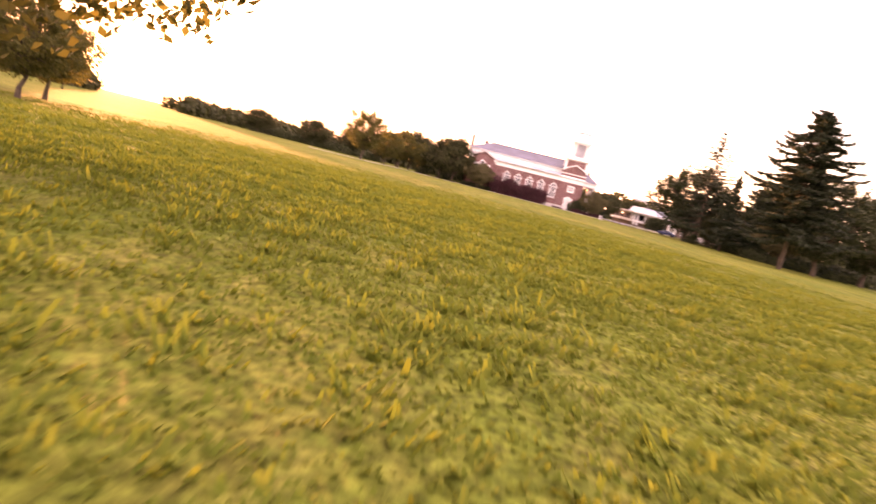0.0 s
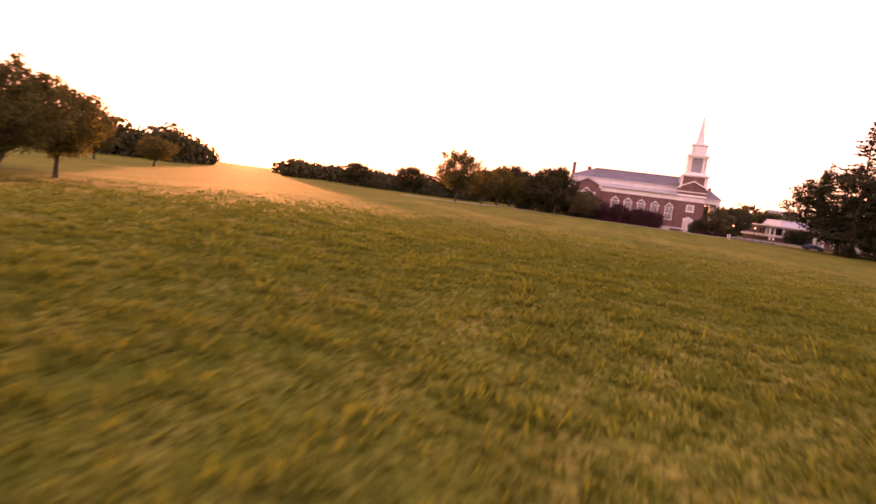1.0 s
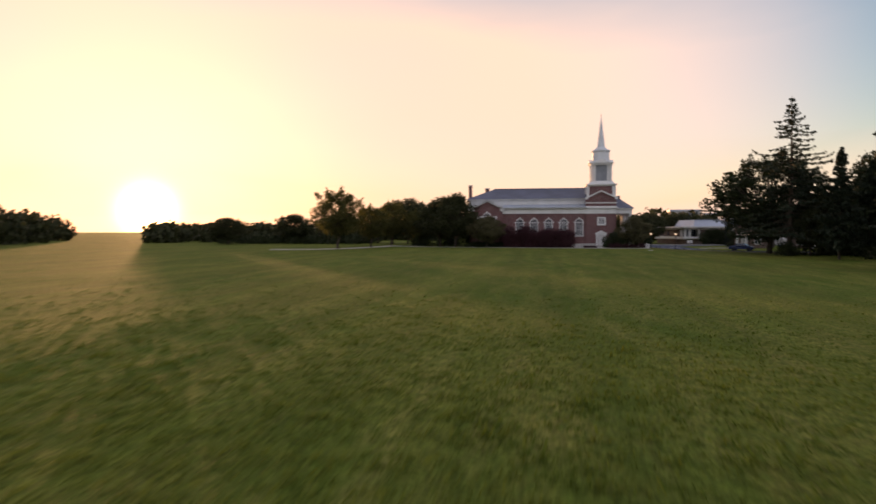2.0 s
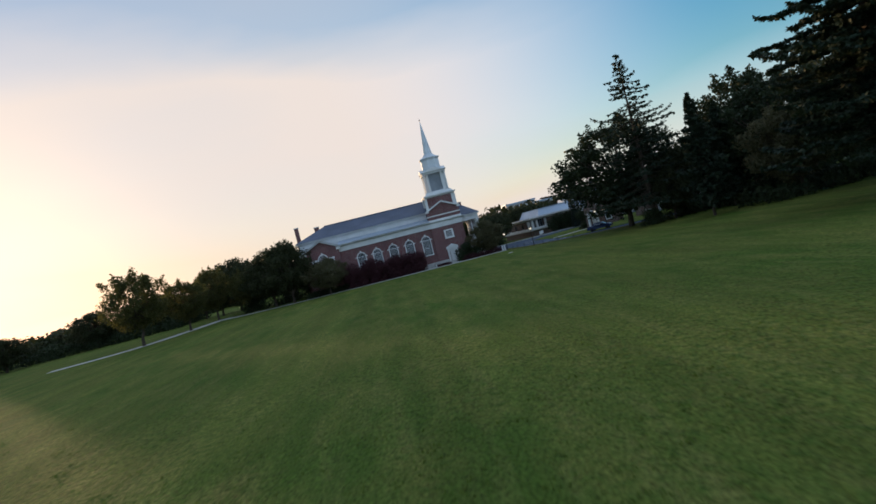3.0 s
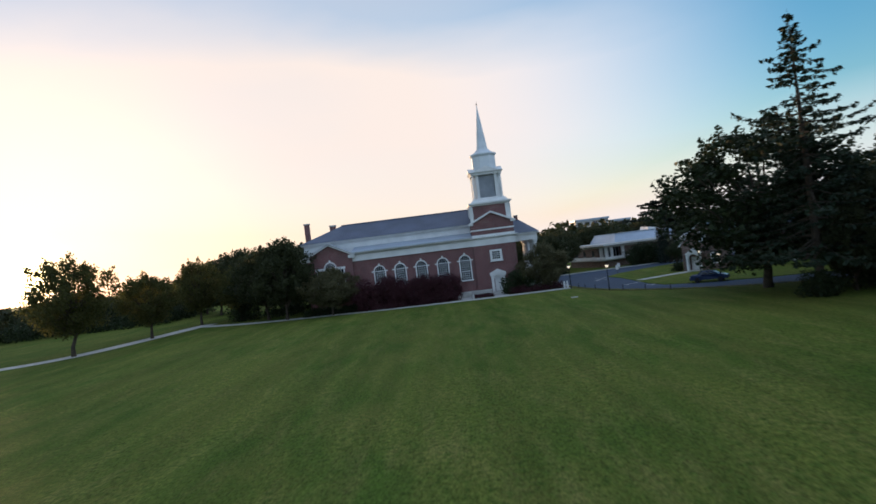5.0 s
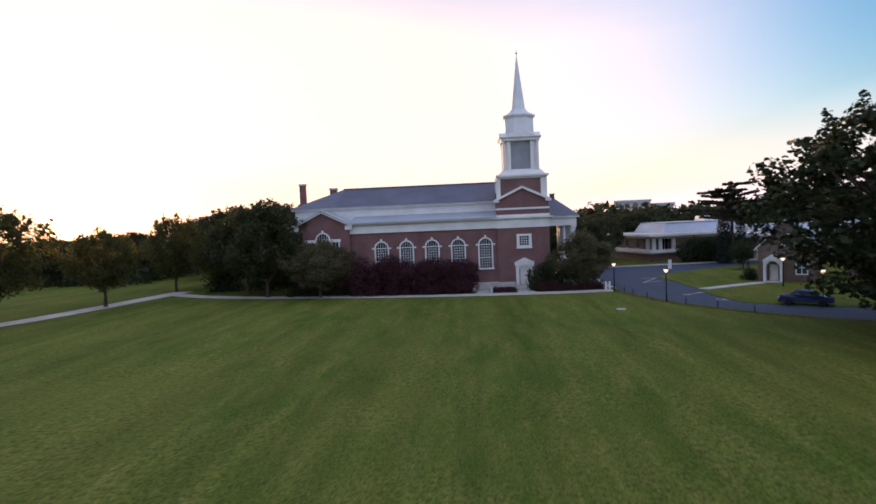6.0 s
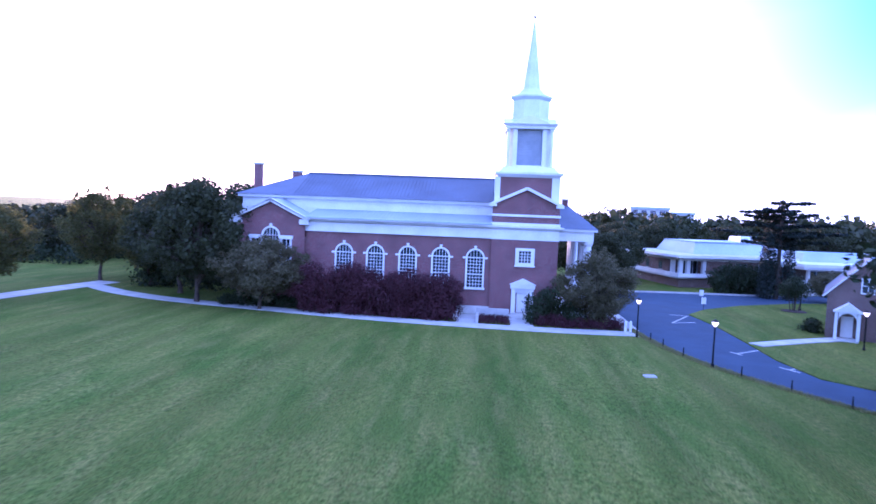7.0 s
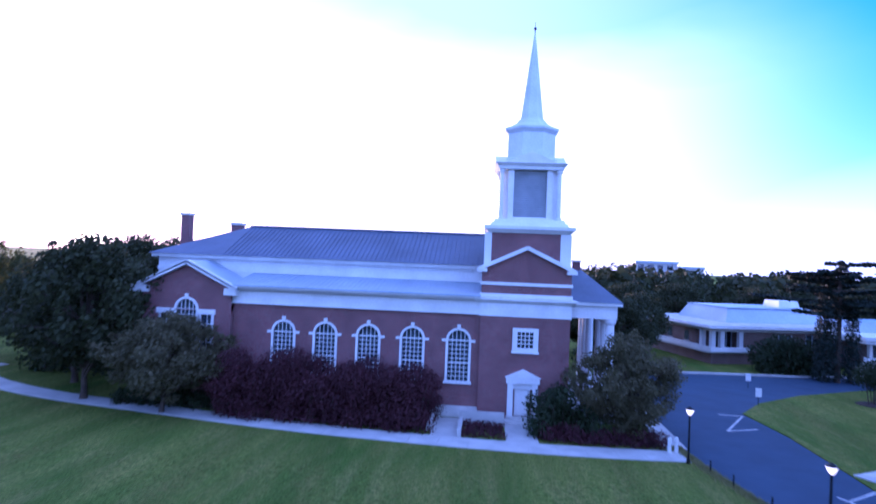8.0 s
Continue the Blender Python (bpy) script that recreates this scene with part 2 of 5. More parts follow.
def lawn_material(name):
    """Mown grass: broad worn and lush patches, mowing stripes, clumps and fine blades."""
    m = bpy.data.materials.new(name)
    m.use_nodes = True
    t = m.node_tree
    b = t.nodes["Principled BSDF"]
    co = t.nodes.new("ShaderNodeTexCoord")

    def noise_of(scale, detail, low, high, along=1.0):
        n = t.nodes.new("ShaderNodeTexNoise")
        n.inputs["Scale"].default_value, n.inputs["Detail"].default_value = scale, detail
        mp = t.nodes.new("ShaderNodeMapping")
        mp.inputs["Scale"].default_value = (1.0, along, 1.0)
        t.links.new(co.outputs["Object"], mp.inputs["Vector"])
        t.links.new(mp.outputs[0], n.inputs["Vector"])
        r = t.nodes.new("ShaderNodeMapRange")
        r.inputs["From Min"].default_value, r.inputs["From Max"].default_value = low, high
        t.links.new(n.outputs["Fac"], r.inputs["Value"])
        return r.outputs[0], n.outputs["Fac"]

    def blend(fac, a, c):
        mx = t.nodes.new("ShaderNodeMix")
        mx.data_type = "RGBA"
        t.links.new(fac, mx.inputs["Factor"])
        for key, v in (("A", a), ("B", c)):
            if isinstance(v, tuple):
                mx.inputs[key].default_value = (*v, 1)
            else:
                t.links.new(v, mx.inputs[key])
        return mx.outputs["Result"]

    broad, _ = noise_of(0.11, 5, 0.4, 0.62, 0.45)
    patch, _ = noise_of(0.5, 5, 0.42, 0.72, 0.32)
    clump_shade, clump_raw = noise_of(3.0, 6, 0.42, 0.7)
    fine, fine_raw = noise_of(10.0, 4, 0.32, 0.68)
    c = blend(broad, (0.066, 0.112, 0.017), (0.126, 0.144, 0.028))
    c = blend(patch, c, (0.15, 0.154, 0.036))
    streak, _ = noise_of(1.1, 4, 0.5, 0.75, 0.16)
    faint = t.nodes.new("ShaderNodeMath")
    faint.operation = "MULTIPLY"
    faint.inputs[1].default_value = 0.55
    t.links.new(streak, faint.inputs[0])
    c = blend(faint.outputs[0], c, (0.21, 0.19, 0.06))
    stripe, _ = noise_of(0.42, 3, 0.36, 0.64, 0.035)
    hs = t.nodes.new("ShaderNodeHueSaturation")
    r = t.nodes.new("ShaderNodeMapRange")
    r.inputs["To Min"].default_value, r.inputs["To Max"].default_value = 0.84, 1.14
    t.links.new(stripe, r.inputs["Value"])
    t.links.new(r.outputs[0], hs.inputs["Value"])
    t.links.new(c, hs.inputs["Color"])
    # darker clump colour also paints in shading that the lumps' relief lacks
    c = blend(clump_shade, hs.outputs["Color"], (0.066, 0.104, 0.018))
    hs2 = t.nodes.new("ShaderNodeHueSaturation")
    r2 = t.nodes.new("ShaderNodeMapRange")
    r2.inputs["To Min"].default_value, r2.inputs["To Max"].default_value = 0.5, 1.6
    t.links.new(fine, r2.inputs["Value"])
    t.links.new(r2.outputs[0], hs2.inputs["Value"])
    t.links.new(c, hs2.inputs["Color"])
    t.links.new(hs2.outputs["Color"], b.inputs["Base Color"])
    b.inputs["Roughness"].default_value = 0.95
    b.inputs["Specular IOR Level"].default_value = 0.06
    b1 = t.nodes.new("ShaderNodeBump")
    b1.inputs["Strength"].default_value, b1.inputs["Distance"].default_value = 1.0, 0.2
    t.links.new(clump_raw, b1.inputs["Height"])
    b2 = t.nodes.new("ShaderNodeBump")
    b2.inputs["Strength"].default_value, b2.inputs["Distance"].default_value = 0.8, 0.06
    t.links.new(fine_raw, b2.inputs["Height"])
    t.links.new(b1.outputs[0], b2.inputs["Normal"])
    t.links.new(b2.outputs[0], b.inputs["Normal"])
    return m


LAWN = lawn_material("lawn")
BLADE = leaf_material("grass_blade", (0.13, 0.165, 0.034), (0.08, 0.13, 0.022), 0.4, 0.9, 0.03)
ASPHALT = material("asphalt", (0.034, 0.058, 0.1), (0.025, 0.043, 0.075), 0.85, 0.4, 30, 0.3)
CONCRETE = material("pale_concrete", (0.54, 0.53, 0.5), (0.38, 0.375, 0.36), 0.85, 0.7, 25, 0.15)
KERB = material("kerb_stone", (0.48, 0.475, 0.46), (0.34, 0.335, 0.32), 0.85, 1.0, 20, 0.15)
MARKING = material("road_paint", (0.6, 0.6, 0.58), (0.3, 0.31, 0.31), 0.7, 2.0, 25, 0.1)
BRICK = brick_material("red_brick", (0.215, 0.075, 0.074), (0.15, 0.053, 0.054), (0.26, 0.21, 0.2))
BROWN_BRICK = brick_material("brown_brick", (0.16, 0.09, 0.07), (0.12, 0.065, 0.05), (0.25, 0.22, 0.2))
WHITE = material("white_paint", (0.8, 0.8, 0.79), (0.66, 0.66, 0.65), 0.55, 0.5, 8, 0.05)
STONE = material("pale_stone", (0.62, 0.6, 0.56), (0.45, 0.44, 0.42), 0.8, 0.8, 14, 0.15)
SLATE = material("blue_slate", (0.105, 0.13, 0.19), (0.07, 0.088, 0.13), 0.55, 0.3, 6, 0.15)
METAL_ROOF = material("pale_metal_roof", (0.44, 0.51, 0.6), (0.34, 0.4, 0.48), 0.4, 0.25, 4, 0.05, 0.3)
LOUVRE = material("painted_louvre", (0.5, 0.53, 0.57), (0.38, 0.41, 0.45), 0.6, 1.0, 10, 0.05)
SPIRE = material("spire_sheet_metal", (0.72, 0.76, 0.78), (0.56, 0.6, 0.63), 0.45, 0.5, 6, 0.05, 0.1)
GLASS = glass_material("window_glass", (0.16, 0.2, 0.26))
# near-black colour that stands in for the shade of unlit rooms
DARK = material("interior_shade", (0.03, 0.03, 0.035), (0.02, 0.02, 0.022), 0.9, 1.0, 8, 0.0)
IRON = material("black_iron", (0.02, 0.02, 0.022), (0.012, 0.012, 0.013), 0.45, 2, 20, 0.1, 0.6)
GLOBE = lamp_material("lamp_globe", (1.0, 0.82, 0.58), 0.5)
STRAW = leaf_material("straw_grass", (0.3, 0.27, 0.12), (0.17, 0.18, 0.06), 0.3, 0.9, 0.03)
MULCH = material("bark_mulch", (0.06, 0.038, 0.026), (0.03, 0.02, 0.014), 0.95, 2.0, 18, 0.8)
BARK = material("bark", (0.09, 0.065, 0.045), (0.045, 0.034, 0.025), 0.95, 1.5, 9, 0.8)
LEAF = leaf_material("oak_leaf", (0.14, 0.13, 0.042), (0.055, 0.065, 0.02), 0.55)
LEAF_DARK = leaf_material("dark_leaf", (0.04, 0.055, 0.02), (0.016, 0.026, 0.01), 0.15)
LEAF_RED = leaf_material("purple_shrub_leaf", (0.105, 0.034, 0.04), (0.036, 0.014, 0.018), 0.2)
LEAF_OLIVE = leaf_material("olive_leaf", (0.185, 0.165, 0.085), (0.08, 0.078, 0.038), 0.45)
LEAF_MID = leaf_material("shade_leaf", (0.068, 0.074, 0.03), (0.024, 0.032, 0.013), 0.3)
NEEDLE = leaf_material("spruce_needle", (0.035, 0.055, 0.03), (0.014, 0.024, 0.014), 0.1)
BLUE_NEEDLE = leaf_material("cedar_needle", (0.03, 0.042, 0.03), (0.012, 0.02, 0.014), 0.1)


# ---- builders ----
class Build:
    """Collects vertices and faces of one mesh."""

    def __init__(self):
        self.v, self.f = [], []

    def add(self, verts, faces):
        n = len(self.v)
        self.v += [tuple(p) for p in verts]
        self.f += [tuple(i + n for i in f) for f in faces]
        return self

    def box(self, x0, x1, y0, y1, z0, z1):
        p = [(x, y, z) for z in (z0, z1) for y in (y0, y1) for x in (x0, x1)]
        return self.add(p, [(0, 2, 3, 1), (4, 5, 7, 6), (0, 1, 5, 4), (2, 6, 7, 3), (0, 4, 6, 2), (1, 3, 7, 5)])

    def frustum(self, cx, cy, z0, z1, a0, b0, a1, b1):
        """A box whose half sizes go from a0, b0 at z0 to a1, b1 at z1."""
        p = [(cx + sx * a, cy + sy * b, z) for z, a, b in ((z0, a0, b0), (z1, a1, b1)) for sy in (-1, 1) for sx in (-1, 1)]
        return self.add(p, [(0, 2, 3, 1), (4, 5, 7, 6), (0, 1, 5, 4), (2, 6, 7, 3), (0, 4, 6, 2), (1, 3, 7, 5)])

    def lathe(self, cx, cy, profile, n=12, turn=0.0):
        """Rings of (radius, height), capped at both ends."""
        p, f = [], []
        for r, z in profile:
            p += [(cx + r * math.cos(turn + 2 * math.pi * i / n), cy + r * math.sin(turn + 2 * math.pi * i / n), z) for i in range(n)]
        for k in range(len(profile) - 1):
            f += [(k * n + i, k * n + (i + 1) % n, (k + 1) * n + (i + 1) % n, (k + 1) * n + i) for i in range(n)]
        f += [tuple(range(n))[::-1], tuple(range((len(profile) - 1) * n, len(profile) * n))]
        return self.add(p, f)

    def extrude(self, outline, y0, y1):
        """An outline in x and z, drawn out from y0 to y1."""
        n = len(outline)
        p = [(x, y0, z) for x, z in outline] + [(x, y1, z) for x, z in outline]
        f = [tuple(range(n)), tuple(range(2 * n - 1, n - 1, -1))]
        f += [(i, i + n, (i + 1) % n + n, (i + 1) % n) for i in range(n)]
        return self.add(p, f)

    def slab(self, outline, z0, z1):
        """An outline in x and y, drawn up from z0 to z1."""
        n = len(outline)
        p = [(x, y, z0) for x, y in outline] + [(x, y, z1) for x, y in outline]
        f = [tuple(range(n))[::-1], tuple(range(n, 2 * n))]
        f += [(i, (i + 1) % n, (i + 1) % n + n, i + n) for i in range(n)]
        return self.add(p, f)

    def beam(self, a, b, w, h):
        """A bar of width w and height h from a to b."""
        a, b = Vector(a), Vector(b)
        d = (b - a).normalized()
        side = d.cross(Vector((0, 0, 1)))
        side = side.normalized() if side.length > 1e-4 else Vector((1, 0, 0))
        up = side.cross(d)
        p = [q + side * (sx * w / 2) + up * (sz * h / 2) for q in (a, b) for sz in (-1, 1) for sx in (-1, 1)]
        return self.add(p, [(0, 2, 3, 1), (4, 5, 7, 6), (0, 1, 5, 4), (2, 6, 7, 3), (0, 4, 6, 2), (1, 3, 7, 5)])

    def tube(self, pts, radii, n=7):
        p, f = [], []
        for k, q in enumerate(pts):
            q = Vector(q)
            d = (Vector(pts[min(k + 1, len(pts) - 1)]) - Vector(pts[max(k - 1, 0)])).normalized()
            s = d.orthogonal().normalized()
            u = d.cross(s)
            p += [q + (s * math.cos(2 * math.pi * i / n) + u * math.sin(2 * math.pi * i / n)) * radii[k] for i in range(n)]
        for k in range(len(pts) - 1):
            f += [(k * n + i, k * n + (i + 1) % n, (k + 1) * n + (i + 1) % n, (k + 1) * n + i) for i in range(n)]
        f.append(tuple(range((len(pts) - 1) * n, len(pts) * n)))
        return self.add(p, f)

    def mesh(self, name, mat, smooth=False):
        me = bpy.data.meshes.new(name)
        me.from_pydata(self.v, [], self.f)
        me.materials.append(mat)
        if smooth:
            me.polygons.foreach_set("use_smooth", [True] * len(me.polygons))
        me.update()
        bm = bmesh.new()
        bm.from_mesh(me)
        bmesh.ops.recalc_face_normals(bm, faces=bm.faces)
        bm.to_mesh(me)
        bm.free()
        return me


def part(name, b, mat, parent, label="", smooth=False):
    """Links a Build, or a finished mesh, as one part of a thing."""
    ob = new(name, b if isinstance(b, bpy.types.Mesh) else b.mesh(name, mat, smooth))
    ob.parent = parent
    return tagged(ob, label)


def thing(name, label, category, group="", kind="", at=None):
    ob = new(name)
    if at is not None:
        ob.matrix_world = at
    return tagged(ob, label, category, group, kind)


def setting(name, b, mat, label, category):
    return tagged(new(name, b.mesh(name, mat)), label, category, kind="structure")


def quads_mesh(name, centres, normals, sizes, mat, rng, long=1.5):
    """Many small leaf-shaped quads as one mesh."""
    n = len(centres)
    t = rng.normal(size=(n, 3))
    t -= normals * (t * normals).sum(1, keepdims=True)
    t /= np.linalg.norm(t, axis=1, keepdims=True) + 1e-9
    s = np.cross(normals, t)
    w, l = sizes[:, None] * 0.5, sizes[:, None] * 0.5 * long
    bend = normals * sizes[:, None] * 0.18
    v = np.stack([centres - t * l, centres + s * w + bend, centres + t * l, centres - s * w + bend], 1).reshape(-1, 3)
    me = bpy.data.meshes.new(name)
    me.vertices.add(4 * n)
    me.vertices.foreach_set("co", v.astype(np.float32).ravel())
    me.loops.add(4 * n)
    me.loops.foreach_set("vertex_index", np.arange(4 * n, dtype=np.int32))
    me.polygons.add(n)
    me.polygons.foreach_set("loop_start", np.arange(0, 4 * n, 4, dtype=np.int32))
    me.update(calc_edges=True)
    me.materials.append(mat)
    return me


# ---- ground, road, walks ----
ROAD_EDGE = [(10.7, -4.6), (11.2, -8.5), (12.2, -14), (13.9, -19), (16.2, -23.3), (19.4, -28), (24, -32.5), (32, -37), (50, -43), (95, -52)]
ROAD = ROAD_EDGE + [(95, 44), (52, 36), (42, 30.5), (34, 28.8), (27, 28.2), (19.3, 27.3), (13.5, 25.5), (11.6, 14)]
ISLAND = [(19.6, 7.2), (20.1, 0), (19.8, -8), (19.4, -15), (20.0, -20.5), (23.5, -24), (30, -27), (45, -31), (80, -38), (80, 24), (50, 26), (38, 22), (29, 17), (23, 12)]


def inside(x, y, outline):
    """Whether places lie in an outline; x and y are arrays."""
    hit = np.zeros(len(x), bool)
    for (ax, ay), (bx, by) in zip(outline, outline[1:] + outline[:1]):
        cross = ((ay > y) != (by > y)) & (x < (bx - ax) * (y - ay) / (by - ay + 1e-12) + ax)
        hit ^= cross
    return hit


def ground():
    """One sheet to the horizon: a fine grid over the lawn, then ever larger cells."""
    xs = np.concatenate([[-3500, -1500, -700, -350, -200], np.linspace(-130, 110, 121), [200, 350, 700, 1500, 3500]])
    ys = np.concatenate([[-3500, -1500, -700, -350], np.linspace(-240, 80, 161), [150, 300, 700, 1500, 3500]])
    gx, gy = np.meshgrid(xs, ys)
    near = (np.abs(gx + 10) < 130) & (gy > -245) & (gy < -12)
    z = np.where(near & ~((gx > 8) & (gy > -60)) & ((gx > -50) | (gy < -45)), [[0.10 * noise.noise((a * 0.13, b * 0.13, 0)) - 0.03 for a, b in zip(r, s)] for r, s in zip(gx, gy)], 0.0)
    b = Build()
    w = len(xs)
    b.add(np.stack([gx, gy, z], -1).reshape(-1, 3), [(j * w + i, j * w + i + 1, (j + 1) * w + i + 1, (j + 1) * w + i) for j in range(len(ys) - 1) for i in range(w - 1)])
    me = b.mesh("ground", LAWN, True)
    return tagged(new("ground", me), "wide mown lawn with worn and yellowed patches", "lawn", kind="structure")


def strip(points, width, z0, z1, b=None):
    """A level band of a width along a line of places."""
    b = b or Build()
    pts = [Vector((*p, 0)) for p in points]
    left, right = [], []
    for i, p in enumerate(pts):
        d = (pts[min(i + 1, len(pts) - 1)] - pts[max(i - 1, 0)]).normalized()
        s = Vector((-d.y, d.x, 0)) * width / 2
        left.append(p + s)
        right.append(p - s)
    for i in range(len(pts) - 1):
        q = [left[i], right[i], right[i + 1], left[i + 1]]
        b.add([(v.x, v.y, z) for z in (z0, z1) for v in q], [(0, 3, 2, 1), (4, 5, 6, 7), (0, 1, 5, 4), (1, 2, 6, 5), (2, 3, 7, 6), (3, 0, 4, 7)])
    return b


def bezier(points, n=6):
    """A smooth line through places (Catmull-Rom)."""
    p = [points[0]] + list(points) + [points[-1]]
    out = []
    for i in range(1, len(p) - 2):
        for k in range(n):
            t = k / n
            out.append(tuple(0.5 * (2 * p[i][a] + (p[i + 1][a] - p[i - 1][a]) * t + (2 * p[i - 1][a] - 5 * p[i][a] + 4 * p[i + 1][a] - p[i + 2][a]) * t * t + (3 * p[i][a] - p[i - 1][a] - 3 * p[i + 1][a] + p[i + 2][a]) * t ** 3) for a in (0, 1)))
    return out + [points[-1]]


ground()
setting("road", Build().slab(ROAD, -0.2, 0.025), ASPHALT, "dark asphalt road bending round the lawn", "road")
setting("lawn_island", Build().slab(ISLAND, -0.1, 0.09), LAWN, "grass island with a house, beside the asphalt road", "lawn")
setting("kerb", strip(bezier([(14, 26), (19.3, 27.6), (27, 28.6), (34, 29.2), (42, 31), (52, 36.5), (75, 41)]), 0.5, -0.1, 0.22), KERB, "pale kerb along the far side of the road", "kerb")

WALK_LINE = bezier([(10.4, -6.6), (2, -6.9), (-8, -6.3), (-18, -5.0), (-28, -2.9), (-38, -0.6), (-46, 2.6), (-52.5, 7.0)], 5)
walkway = setting("pavement", strip(WALK_LINE, 2.3, -0.1, 0.012), KERB, "pale concrete walk along the church", "walk")
LEFT_LINE = bezier([(-53, 11), (-54.5, 2), (-56.2, -8), (-58.6, -17.5), (-61.5, -22.5), (-66, -25.5), (-72, -27)], 4)
left_walk = setting("pavement_left", strip(LEFT_LINE, 3.35, -0.1, 0.012), KERB, "pale concrete walk past a row of young trees", "walk")


def flags(line, width, z, parent, gap=0.03):
    """Concrete flags along a line, each with its own edges."""
    pts = [Vector((*p, 0)) for p in line]
    for i in range(len(pts) - 1):
        a, c = pts[i], pts[i + 1]
        d = c - a
        n = max(1, round(d.length / 1.8))
        side = Vector((-d.y, d.x, 0)).normalized() * width / 2
        for k in range(n):
            u = d.normalized() * gap / 2
            p, q = a + d * (k / n) + u, a + d * ((k + 1) / n) - u
            h = z + random.uniform(-0.006, 0.006)
            b = Build().slab([(p - side).xy[:], (q - side).xy[:], (q + side).xy[:], (p + side).xy[:]], -0.1, h)
            part("flagstone", b, CONCRETE, parent)


# walks from the church doors down to the long walk, and to the house
def entry_walk(x0, x1, y0, y1):
    b = Build().box(x0, x1, y0, y1, -0.1, 0.03)
    return b


setting("pavement_door", entry_walk(-1.35, 0.9, -5.65, -0.1), CONCRETE, "pale concrete walk up to the tower door", "walk")
setting("pavement_court", entry_walk(-6.7, -4.75, -5.6, -0.1), CONCRETE, "pale concrete walk beside the planting bed", "walk")
setting("pavement_cross", entry_walk(-4.75, -1.35, -1.5, -0.1), CONCRETE, "pale concrete walk along the church wall", "walk")
setting("pavement_house", strip([(20.2, -9.3), (25.5, -6.4), (30.2, -4.2)], 1.5, 0.0, 0.16), CONCRETE, "pale walk to the porch of a house", "walk")
setting("pavement_porch", strip([(10.3, -4.9), (10.4, 0.5), (10.4, 20)], 1.6, -0.1, 0.05), CONCRETE, "pale walk before the church portico", "walk")
for i, (a, c) in enumerate((((17.1, -13.1), (19.7, -11.2)), ((16.8, -12.5), (17.3, -13.6)), ((19.0, -18.0), (21.8, -15.8)), ((18.6, -17.3), (19.4, -18.7)),
                            ((15.9, 0.9), (18.7, 2.0)), ((16.0, 1.0), (19.1, 6.1)), ((17.3, 6.6), (19.4, 6.3)))):
    setting("road_marking_%d" % (i + 1), strip([a, c], 0.17, 0.0, 0.031), MARKING, "worn white paint line on asphalt", "road marking")
low_wall = tagged(new("low_wall"), "low pale stone wall with rounded end along the door walk", "wall")
part("coping", Build().beam((-6.85, -3.6, 0.35), (-6.85, -0.3, 0.5), 0.3, 0.5), STONE, low_wall)
part("end_block", Build().frustum(-6.85, -3.75, -0.02, 0.62, 0.24, 0.24, 0.2, 0.2), STONE, low_wall)


# ---- church ----
def arch(cx, hw, zs, n=10):
    """Places on a round arch, from its right spring to its left."""
    return [(cx + hw * math.cos(math.pi * k / n), zs + hw * math.sin(math.pi * k / n)) for k in range(n + 1)]


def pierced_wall(b, x0, x1, z0, z1, y0, y1, holes):
    """A wall from y0 (front) to y1 with openings (centre, half width, foot, spring, round) from left to right."""
    def sheet(y):
        x = x0
        for cx, hw, zb, zs, rnd in holes:
            b.add([(x, y, z0), (cx - hw, y, z0), (cx - hw, y, z1), (x, y, z1)], [(0, 1, 2, 3)])
            b.add([(cx - hw, y, z0), (cx + hw, y, z0), (cx + hw, y, zb), (cx - hw, y, zb)], [(0, 1, 2, 3)])
            top = arch(cx, hw, zs) if rnd else [(cx + hw, zs), (cx - hw, zs)]
            for (ax, az), (bx, bz) in zip(top, top[1:]):
                b.add([(ax, y, az), (ax, y, z1), (bx, y, z1), (bx, y, bz)], [(0, 1, 2, 3)])
            x = cx + hw
        b.add([(x, y, z0), (x1, y, z0), (x1, y, z1), (x, y, z1)], [(0, 1, 2, 3)])
    sheet(y0)
    sheet(y1)
    for cx, hw, zb, zs, rnd in holes:
        ring = [(cx - hw, zb), (cx + hw, zb)] + (arch(cx, hw, zs) if rnd else [(cx + hw, zs), (cx - hw, zs)])
        for (ax, az), (bx, bz) in zip(ring, ring[1:] + ring[:1]):
            b.add([(ax, y0, az), (bx, y0, bz), (bx, y1, bz), (ax, y1, az)], [(0, 1, 2, 3)])
    for z in (z0, z1):
        b.add([(x0, y0, z), (x1, y0, z), (x1, y1, z), (x0, y1, z)], [(0, 1, 2, 3)])
    for x in (x0, x1):
        b.add([(x, y0, z0), (x, y0, z1), (x, y1, z1), (x, y1, z0)], [(0, 1, 2, 3)])
    return b


church = thing("church", "long red brick church with white trim and tall pale steeple", "church")
WIN = [-19.4, -15.95, -12.42, -8.85, -5.15]
HW, FOOT, SPRING = 0.82, 2.85, 6.05


